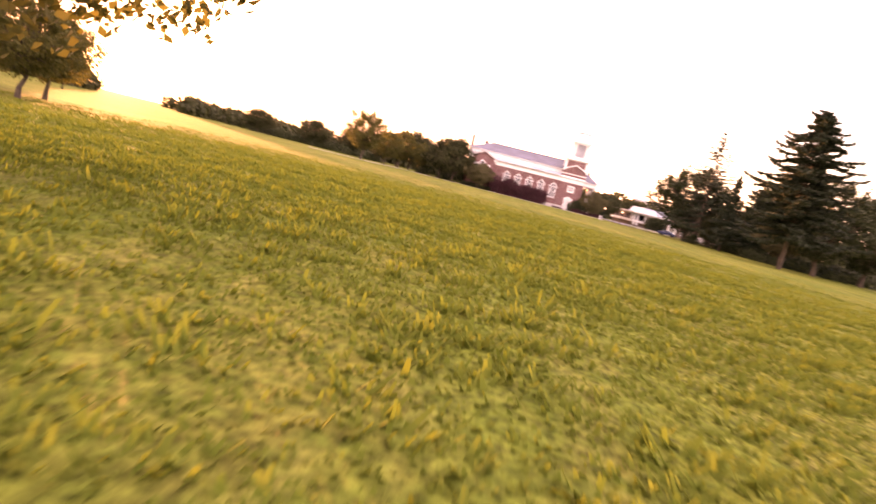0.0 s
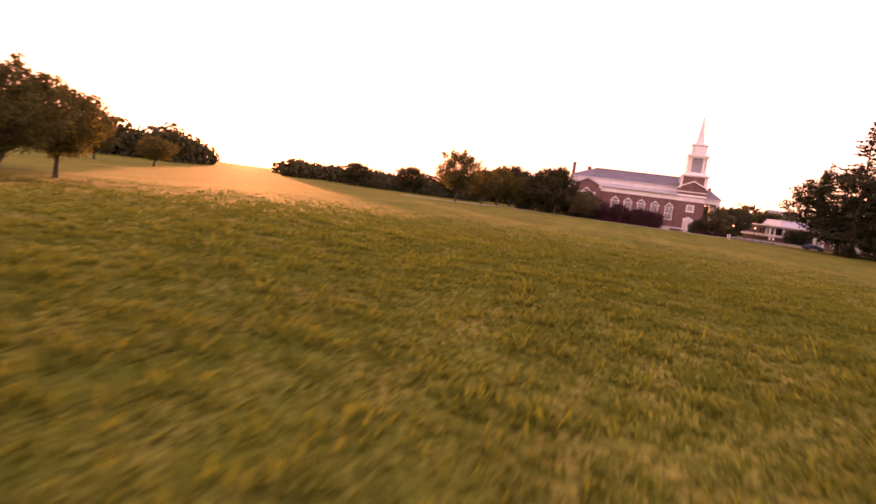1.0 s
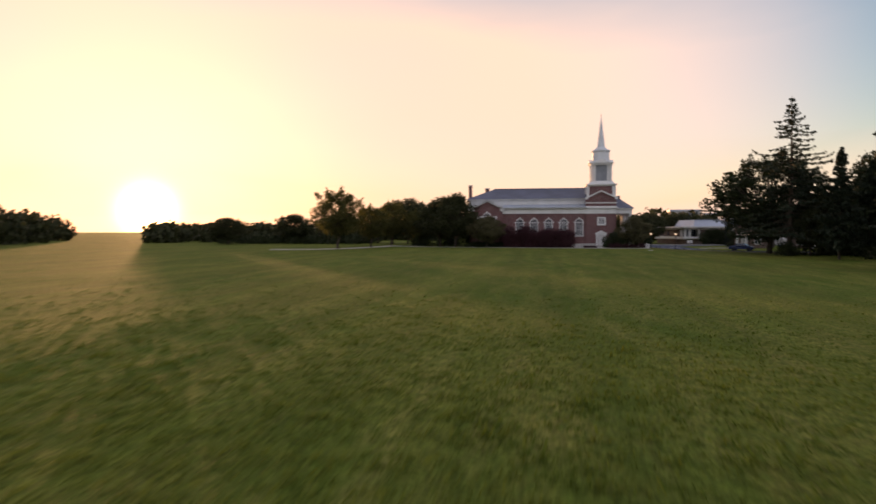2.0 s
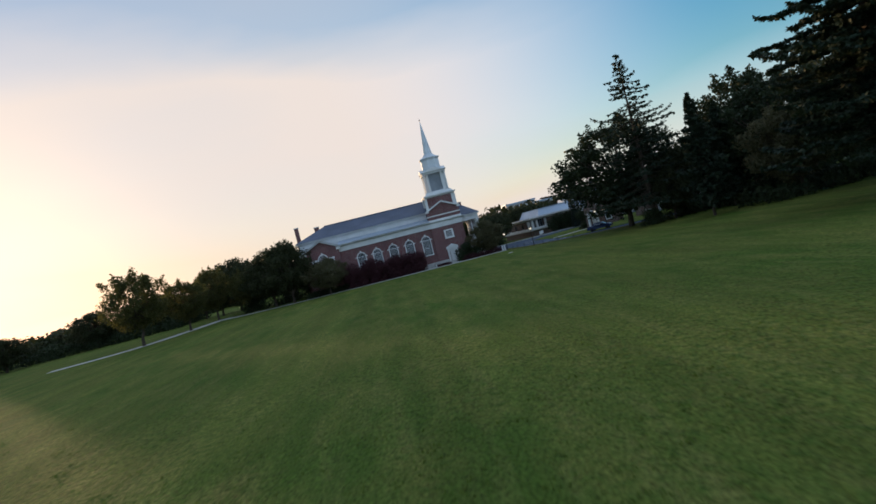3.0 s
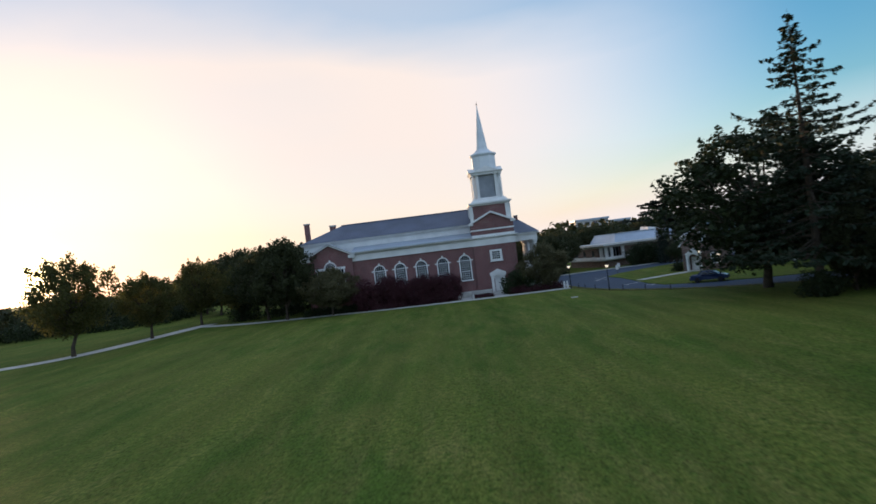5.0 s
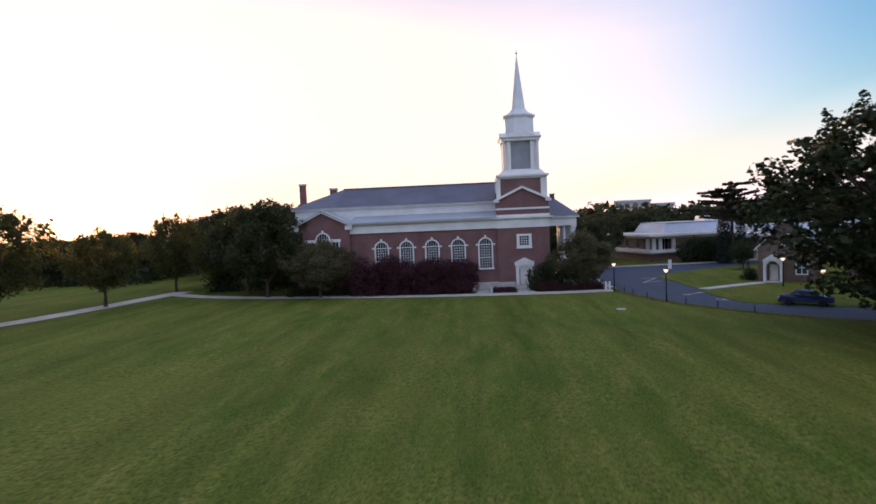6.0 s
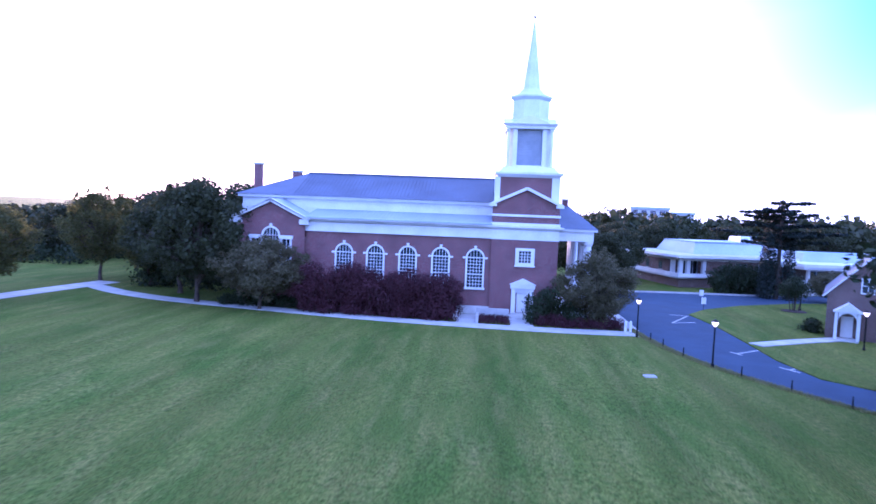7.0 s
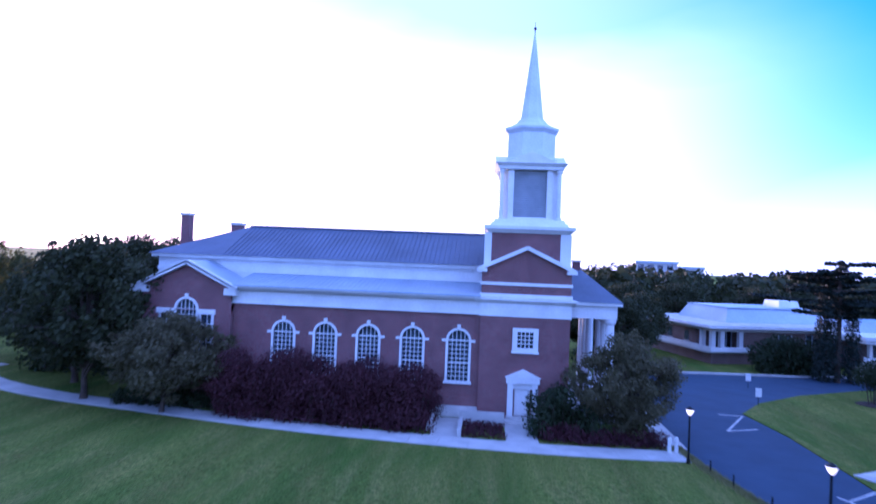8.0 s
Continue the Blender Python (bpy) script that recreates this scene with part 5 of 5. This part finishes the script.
def spruce(name, label, seed, height, radius, mat, tiers=26, gap=0.15, flat=False, foot=0.12, count=7, lush=26, power=0.62):
    """A conifer: a straight trunk with whorls of boughs that carry hanging needle sprays, open sky between them."""
    rng = np.random.default_rng(seed)
    t = thing(name, label, "tree", "trees round the lawn")
    part("trunk", Build().tube([(0, 0, -0.1), (0.05, 0, height * 0.5), (0, 0.05, height)], [0.016 * height, 0.01 * height, 0.01] if not flat else [0.024 * height, 0.018 * height, 0.11], 8), BARK, t, smooth=True)
    boughs = Build()
    c, nrm = [], []
    for k in range(tiers):
        u = (k + 0.6) / tiers
        z = height * ((foot + (0.98 - foot) * u) if not flat else (0.54 + 0.45 * u))
        reach = radius * ((1 - u) ** power if not flat else (1.0 - 0.5 * u)) * rng.uniform(0.75, 1.15)
        if flat:
            reach *= rng.uniform(0.45, 1.05)
        a0 = rng.uniform(0, 6.28)
        for j in range(count if not flat else 5):
            if rng.random() < gap:
                continue
            a = a0 + 2 * math.pi * j / count + rng.uniform(-0.3, 0.3)
            L = reach * rng.uniform(0.4, 1.18) + 0.12
            zb = min(z + rng.uniform(-0.3, 0.3) * (1.6 if flat else 1.0), height - 0.05)
            drop = (rng.uniform(-0.38, -0.02) if not flat else rng.uniform(0.0, 0.16)) * L
            rise = (rng.uniform(0.05, 0.24) * L if not flat else 0.0)
            d = np.array([math.cos(a), math.sin(a), 0])

            def height_at(s):
                return zb + drop * s + rise * s ** 4
            boughs.tube([(0, 0, zb)] + [tuple(d * L * s + np.array([0, 0, height_at(s)])) for s in (0.35, 0.7, 1.0)], [0.03 + 0.01 * L, 0.03, 0.02, 0.008] if not flat else [0.13, 0.1, 0.07, 0.02], 5)
            n = int(lush * L + 6) if not flat else int(50 * L + 12)
            s = 0.12 + 0.88 * rng.random(n) ** 0.75
            side = np.array([-d[1], d[0], 0])
            spread = (0.2 if not flat else 0.27) * L * (1.05 - 0.8 * s) + 0.07
            p = d * (L * s)[:, None] + side * (rng.uniform(-1, 1, n) * spread)[:, None]
            p[:, 2] = height_at(s) + rng.normal(size=n) * 0.04 - np.abs(rng.normal(size=n)) * (0.13 if not flat else 0.06)
            c.append(p)
            q = np.array([0, 0, 0.8]) + rng.normal(size=(n, 3)) * 0.5
            nrm.append(q / np.linalg.norm(q, axis=1, keepdims=True))
    tagged(part("branchwork", boughs, BARK, t), kind="stuff")
    c, nrm = np.concatenate(c), np.concatenate(nrm)
    tagged(part("needles", quads_mesh("needles", c, nrm, (0.24 if not flat else 0.3) * rng.uniform(0.6, 1.3, len(c)), mat, rng, 2.2), mat, t), kind="stuff")
    return t


def put(tree, x, y, turn=0, sx=1.0, sz=1.0, z=0.0):
    return copy_thing(tree, Matrix.Translation((x, y, z)) @ Matrix.Rotation(turn, 4, "Z") @ Matrix.Diagonal((sx, sx, sz, 1)))


young = broad_tree("lawn_tree", "rounded leafy young tree on a short bare trunk", 3, 10.2, 4.9, 2.0, LEAF, 0.2, 130, 92, 0.0, 30)
young.matrix_world = pose(-55.6, -5.6, 0)
oak = broad_tree("oak_tree", "broad leafy tree with an uneven crown", 5, 12.5, 5.8, 1.6, LEAF_MID, 0.275, 88, 112, 0.0, 24)
oak.matrix_world = pose(-40.0, 4.5, 0)
tall = broad_tree("shade_tree", "tall dark broad-leaved tree with a ragged crown", 8, 18.0, 7.8, 2.4, LEAF_DARK, 0.31, 74, 112, 0.0, 30, 0.09, 0.23)
tall.matrix_world = Matrix.Translation((25.0, -36.9, -0.6)) @ Matrix.Rotation(0.9, 4, "Z") @ Matrix.Diagonal((1.26, 1.26, 0.99, 1))
low = broad_tree("ornamental_tree", "low spreading ornamental tree before the church", 11, 7.4, 4.0, 1.0, LEAF_OLIVE, 0.15, 330, 84, 0.0, 16)
low.matrix_world = Matrix.Translation((-27.2, -3.8, 0)) @ Matrix.Diagonal((1.15, 1.15, 1.03, 1))

# the row by the left walk and the trees behind it
for x, y, a, s, z in ((-59.4, -19.8, 1.2, 1.2, 1.3), (-54.6, 11.5, 2.6, 1.0, 1.18), (-46.5, 9.5, 5.1, 0.9, 0.95)):
    put(young, x, y, a, s, z)
for x, y, a, s, z in ((-35.2, -1.2, 1.0, 0.95, 1.06), (-48.5, 19, 2.2, 1.0, 0.95), (-60, 36, 3.3, 1.1, 1.0), (-78, 40, 0.4, 1.15, 0.8), (-40, 24, 4.4, 1.2, 1.1), (-56, 40, 1.5, 1.3, 1.15),
                      (-68, 48, 2.4, 1.0, 0.9), (-92, 34, 0.9, 1.2, 0.75), (-108, 22, 3.9, 1.1, 0.65)):
    put(oak, x, y, a, s, z)
for x, y, a, s, z in ((-50.5, -147, 0.3, 0.66, 0.58), (-46.5, -154, 2.0, 0.68, 0.6), (-58, -148, 4.1, 0.8, 0.62), (-96, -88, 1.1, 0.7, 0.5), (-101, -96, 3.0, 0.7, 0.55)):
    put(young, x, y, a, s, z)
shade = broad_tree("park_tree", "spreading leafy tree with low hanging branches over the lawn", 31, 10.5, 6.2, 2.2, LEAF, 0.17, 130, 96, 0.0, 26)
shade.matrix_world = pose(-26.2, -178.8, 0)
# right of the lawn
for x, y, a, s, z in ((46, -34, 1.0, 0.9, 0.88), (52, -14, 2.3, 0.85, 0.8), (40, -55, 0.7, 1.0, 0.9), (37, -75, 4.4, 0.9, 0.95), (44.5, -42, 5.4, 1.0, 1.1), (50, -66, 2.8, 1.1, 0.95), (52, -25, 1.7, 1.0, 0.9)):
    put(tall, x, y, a, s * 0.88, z)
big_spruce = spruce("spruce_tree", "tall dark spruce with open drooping boughs", 22, 25.4, 9.4, NEEDLE, 28, 0.24, foot=0.13, lush=13, power=0.82)
big_spruce.matrix_world = pose(24.5, -47.0, 0)
small_spruce = spruce("spruce_tree", "dark spruce beside taller trees", 24, 13.0, 3.2, NEEDLE, 24, 0.1, lush=44)
small_spruce.matrix_world = Matrix.Translation((25.5, -61.0, 0)) @ Matrix.Diagonal((1.0, 1.0, 1.18, 1))
put(small_spruce, 33.5, -52.5, 1.0, 1.0, 0.95)
high = spruce("spruce_tree", "old spruce with long hanging boughs at the lawn's edge", 17, 25.0, 9.4, NEEDLE, 34, 0.08, foot=0.2, count=9, lush=46, power=0.5)
high.matrix_world = pose(25.6, -88.3, 0)
cedar = spruce("cedar_tree", "dark cedar with flat layered boughs above the roofs", 27, 14.0, 9.6, BLUE_NEEDLE, 15, 0.3, True)
cedar.matrix_world = pose(38.2, 27.0, 0.1)
put(cedar, 60.0, 24.0, 2.0, 0.9, 0.95)
put(low, 44.5, 24.5, 1.0, 0.8, 0.6)
put(low, 36.0, -63.0, 2.4, 1.2, 1.5)
# beside the spruce, behind the church and the road
for x, y, a, s, z in ((31.5, -42, 1.2, 0.85, 0.85), (37, -46, 2.2, 0.95, 0.85), (27.5, -47, 0.1, 0.55, 0.6), (14.5, 33, 0.5, 0.8, 0.68), (18, 41, 1.9, 0.85, 0.72), (11, 40, 3.6, 0.9, 0.75), (22, 62, 2.7, 1.0, 0.8), (33, 72, 0.9, 1.1, 0.8), (47, 68, 4.0, 1.1, 0.8), (62, 62, 5.5, 1.1, 0.85), (78, 60, 1.3, 1.2, 0.9)):
    put(oak, x, y, a, s, z)
rounded = broad_tree("round_tree", "dense rounded small tree in the bed beside the portico", 19, 7.3, 3.9, 0.5, LEAF_OLIVE, 0.15, 400, 90, 0.0, 14)
rounded.matrix_world = pose(7.3, -2.9, 0)


def shrub(name, label, outline_blobs, seed, mat, leaf=0.16, per=650, category="shrub", squash=0.9):
    rng = np.random.default_rng(seed)
    t = thing(name, label, category)
    stems = Build()
    mx, my = sum(p[0] for p in outline_blobs) / len(outline_blobs), sum(p[1] for p in outline_blobs) / len(outline_blobs)
    for x, y, z, r in outline_blobs:
        pull = min(0.6, 0.5 / (0.1 + math.hypot(x - mx, y - my)))
        stems.tube([(x + (mx - x) * pull, y + (my - y) * pull, -0.05), (x, y, max(0.2, z - 0.3 * r)), (x + 0.2 * r, y, z + 0.3 * r)], [0.06, 0.04, 0.01], 5)
    tagged(part("stemwork", stems, BARK, t), kind="stuff")
    c, nrm, s = crown_leaves(rng, outline_blobs, per, leaf, squash, 0.45)
    keep = c[:, 2] > 0.03
    tagged(part("foliage", quads_mesh("foliage", c[keep], nrm[keep], s[keep], mat, rng, 1.4), mat, t), kind="stuff")
    return t


def mass(rng, x0, x1, y0, y1, h, r, step, dome=0.0):
    """Clumps that fill a hedge-like body."""
    out = []
    nx = max(1, int((x1 - x0) / step))
    ny = max(1, int((y1 - y0) / step))
    for i in range(nx + 1):
        for j in range(ny + 1):
            top = h * rng.uniform(0.84, 1.05) * (1 - dome * (2 * i / max(1, nx) - 1) ** 2)
            for z in np.arange(0.35 * r, max(0.4 * r, top - 0.7 * r) + 0.01, r * 0.85):
                out.append((x0 + (x1 - x0) * i / max(1, nx) + rng.uniform(-0.6, 0.6) * r, y0 + (y1 - y0) * j / max(1, ny) + rng.uniform(-0.35, 0.35) * r, float(z) * rng.uniform(0.86, 1.06), r * rng.uniform(0.65, 1.2)))
    return out


rs = np.random.default_rng(40)
shrub("tall_hedge", "tall dark purple-leaved shrubs against the brick wall", mass(rs, -14.3, -7.4, -4.2, -1.2, 5.0, 1.05, 1.35, 0.06), 41, LEAF_RED, 0.12, 720)
shrub("tall_hedge", "tall dark purple-leaved shrubs with a domed top", mass(rs, -22.6, -15.6, -3.7, -1.0, 5.3, 1.1, 1.4, 0.14), 42, LEAF_RED, 0.12, 720)
shrub("low_hedge", "low clipped dark red hedge in a kerbed bed", mass(rs, -4.1, -1.8, -4.9, -2.1, 0.62, 0.36, 0.55), 43, LEAF_RED, 0.1, 900)
shrub("low_hedge", "low dark red hedge along the concrete walk", mass(rs, 1.6, 9.2, -5.0, -4.2, 1.2, 0.55, 0.75), 44, LEAF_RED, 0.1, 800)
shrub("round_shrub", "rounded dark green shrub beside the tower door", mass(rs, 1.5, 4.6, -3.7, -2.0, 3.7, 0.95, 1.1), 45, LEAF_DARK, 0.15, 520)
shrub("low_hedge", "low dark hedge under the transept windows", mass(rs, -31.5, -23.5, -1.9, -1.2, 1.6, 0.7, 1.0), 46, LEAF_DARK, 0.14, 480)
shrub("round_shrub", "round dark shrub beside the house porch", mass(rs, 29.0, 29.6, -0.9, 0.3, 2.0, 0.7, 0.8), 47, LEAF_DARK, 0.14, 480)
shrub("round_shrub", "round dark green small tree on the grass island", [(34.6, 14.2, 2.7, 1.4), (33.7, 14.0, 2.9, 1.1), (35.6, 14.4, 2.8, 1.1), (34.6, 14.9, 3.1, 1.2), (34.5, 13.5, 3.1, 1.1), (34.7, 14.2, 3.8, 1.0)], 48, LEAF_DARK, 0.14, 460)
shrub("undergrowth", "dark undergrowth below tall trees beside the lawn", mass(rs, 36, 62, -56, -32, 2.6, 2.2, 4.2), 49, LEAF_DARK, 0.28, 170)
edge = np.random.default_rng(90)
shrub("undergrowth", "dark shrubs along the lawn's edge behind the tall spruce", mass(edge, 27.5, 35, -46, -43, 2.5, 1.3, 2.3), 91, LEAF_DARK, 0.24, 170)
shrub("undergrowth", "dark shrubs below the trees at the lawn's edge", mass(edge, 31, 46, -66, -60, 2.6, 1.6, 2.8), 92, LEAF_DARK, 0.26, 150)
shrub("undergrowth", "dark undergrowth below trees beyond the walk", mass(rs, -112, -72, 30, 58, 3.2, 2.6, 5.0), 50, LEAF_DARK, 0.36, 80)
shrub("undergrowth", "dark shrubs beside the church end", mass(rs, -47, -33, 9, 14, 4.2, 2.0, 3.2), 51, LEAF_DARK, 0.3, 130)
shrub("undergrowth", "dark shrubs behind the portico", mass(rs, 11.5, 15.5, 29, 36, 5.0, 2.0, 3.0), 52, LEAF_DARK, 0.3, 130)
shrub("round_shrub", "dark bushy shrub at the foot of the tall spruce", mass(rs, 23.2, 24.4, -48.6, -47.6, 2.6, 0.8, 0.9), 56, LEAF_DARK, 0.15, 460)
shrub("yew_shrub", "tall dark column of evergreen foliage beside the cedar", [(36.9 + 0.2 * (k % 2), 27.2, 1.0 + 1.25 * k, 1.45 - 0.06 * k) for k in range(8)], 53, BLUE_NEEDLE, 0.18, 420)
shrub("yew_shrub", "narrow dark column of evergreen foliage beside the cedar", [(39.6 - 0.15 * (k % 2), 26.6, 0.8 + 1.1 * k, 1.05 - 0.05 * k) for k in range(8)], 55, BLUE_NEEDLE, 0.16, 480)
shrub("dark_shrub", "broad dark shrubs before the library", mass(rs, 32.2, 38.5, 31.0, 33.0, 5.4, 1.3, 1.7), 54, LEAF_DARK, 0.22, 260)
mulch = thing("mulch_ring", "ring of dark bark mulch round a small tree", "mulch", at=pose(34.6, 14.2, 0.0))
part("mulch_bed", Build().lathe(0, 0, [(1.55, 0.05), (1.4, 0.16), (0.7, 0.22), (0.05, 0.24)], 20), MULCH, mulch)
bed = thing("planting_bed_kerb", "pale stone kerb round a planting bed", "kerb")
part("kerb_stone", Build().box(-4.78, -4.5, -5.4, -1.8, -0.05, 0.55), CONCRETE, bed)
part("kerb_stone", Build().box(-4.78, -1.4, -1.8, -1.52, -0.05, 1.0), CONCRETE, bed)


def far_woods():
    """Distant woods all round, as one uneven belt of leaf clumps."""
    rng = np.random.default_rng(60)
    blobs = []
    for k in range(1350):
        a = rng.uniform(0, 2 * math.pi)
        d = rng.uniform(150, 330)
        x, y = -5 + d * math.sin(a), -40 + d * math.cos(a) * 1.05
        if y < -90 and abs(x) < 170:
            d2 = 1.6
            x, y = x * d2, y * d2
        if y < -60 and rng.random() < 0.65:
            continue
        r = rng.uniform(3.0, 6.0)
        across = 0.824 * x + 0.566 * y
        if x < 0 and -130 < across < -97:
            continue
        base = rng.uniform(7.0, 11.0) * (1.12 if x > 0 and y > 0 else 1.0) * (0.5 if x < 0 and -97 < across < 0 else 1.0)
        for z in (base - r * 0.6, base * 0.5, base * 0.18):
            blobs.append((x + rng.uniform(-1, 1), y + rng.uniform(-1, 1), z, r))
    c, nrm, s = crown_leaves(rng, blobs, 5.0, 1.6, 0.85, 0.6)
    keep = c[:, 2] > 0
    ob = new("far_woods", quads_mesh("far_woods", c[keep], nrm[keep], s[keep], LEAF_MID, rng, 1.2))
    tagged(ob, "belt of dark distant woods round the open lawn", "woods", kind="stuff")


far_woods()


def grass():
    """Clumps of short leaning blades on the open middle of the lawn."""
    rng = np.random.default_rng(70)
    m = 58000
    gx, gy = rng.normal(size=m), rng.normal(size=m)
    far = np.hypot(gx, gy)
    cx, cy = -19 + 16 * gx, -166 + 22 * gy
    ok = ~inside(cx, cy, ROAD) & (cx > -52)
    cx, cy, far = cx[ok], cy[ok], far[ok]
    m = len(cx)
    lush = np.array([noise.noise((a * 0.5, b * 0.5, 3.0)) for a, b in zip(cx, cy)])
    size = rng.uniform(0.10, 0.40, m) * (1 + 0.4 * lush)
    tall_ = rng.uniform(0.05, 0.115, m) * (1 + 0.7 * lush)
    tall_ *= np.interp(far, (0.6, 2.4), (1.05, 0.35))
    tuft = np.array([noise.noise((a * 1.1, b * 1.9, 7.0)) for a, b in zip(cx, cy)])
    tall_ *= np.clip(0.75 + 2.2 * tuft, 0.25, 2.0)
    per = 6
    k = np.repeat(np.arange(m), per)
    n = len(k)
    a = rng.uniform(0, 2 * math.pi, n)
    r = np.sqrt(rng.random(n))
    x, y = cx[k] + np.cos(a) * r * size[k] * 1.3, cy[k] + np.sin(a) * r * size[k]
    h = (tall_[k] * (1.15 - 0.75 * r * r) + 0.02) * rng.uniform(0.7, 1.25, n)
    g = np.array([0.10 * noise.noise((p * 0.13, q * 0.13, 0)) - 0.03 for p, q in zip(x, y)])
    turn = a + rng.normal(size=n) * 0.7
    out = np.stack([np.cos(turn), np.sin(turn), np.zeros(n)], 1)
    side = np.stack([-np.sin(turn), np.cos(turn), np.zeros(n)], 1)
    w = rng.uniform(0.016, 0.044, n)[:, None]
    base = np.stack([x, y, g - 0.01], 1)
    tip = base + out * (h * rng.uniform(0.5, 1.3, n))[:, None] + np.array([0, 0, 1.0]) * h[:, None]
    v = np.stack([base - side * w, base + side * w, tip + side * w * 0.45, tip - side * w * 0.45], 1).reshape(-1, 3)
    me = bpy.data.meshes.new("grass")
    me.vertices.add(4 * n)
    me.vertices.foreach_set("co", v.astype(np.float32).ravel())
    me.loops.add(4 * n)
    me.loops.foreach_set("vertex_index", np.arange(4 * n, dtype=np.int32))
    me.polygons.add(n)
    me.polygons.foreach_set("loop_start", np.arange(0, 4 * n, 4, dtype=np.int32))
    me.update(calc_edges=True)
    me.materials.append(BLADE)
    tagged(new("grass", me), "short tufted grass with yellow-green blades", "grass", kind="stuff")


grass()


def verge():
    """Longer straw-coloured grass left standing along the edge of the road."""
    rng = np.random.default_rng(81)
    line = np.array(bezier(ROAD_EDGE[:8], 14))
    n = 9000
    k = (rng.random(n) ** 1.3 * (len(line) - 1.01)).astype(int)
    step = line[k + 1] - line[k]
    long = np.linalg.norm(step, axis=1, keepdims=True)
    p = line[k] + step * rng.random((n, 1)) - np.stack([step[:, 1] * -1, step[:, 0]], 1) / long * (np.abs(rng.normal(size=(n, 1))) * -0.32 - 0.05) * -1
    h = rng.uniform(0.06, 0.24, n)
    turn = rng.uniform(0, 2 * math.pi, n)
    side = np.stack([np.cos(turn), np.sin(turn), np.zeros(n)], 1) * rng.uniform(0.012, 0.03, n)[:, None]
    base = np.stack([p[:, 0], p[:, 1], np.full(n, -0.02)], 1)
    tip = base + np.stack([rng.normal(size=n) * h * 0.5, rng.normal(size=n) * h * 0.5, h], 1)
    v = np.stack([base - side, base + side, tip + side * 0.4, tip - side * 0.4], 1).reshape(-1, 3)
    me = bpy.data.meshes.new("verge_grass")
    me.from_pydata(v.tolist(), [], np.arange(4 * n).reshape(-1, 4).tolist())
    me.materials.append(STRAW)
    tagged(new("verge_grass", me), "dry straw-coloured grass along the road's edge", "grass", kind="stuff")


verge()

# ---- pieces of the walks ----
flags(WALK_LINE, 2.2, 0.04, walkway)
flags(LEFT_LINE, 3.2, 0.04, left_walk)
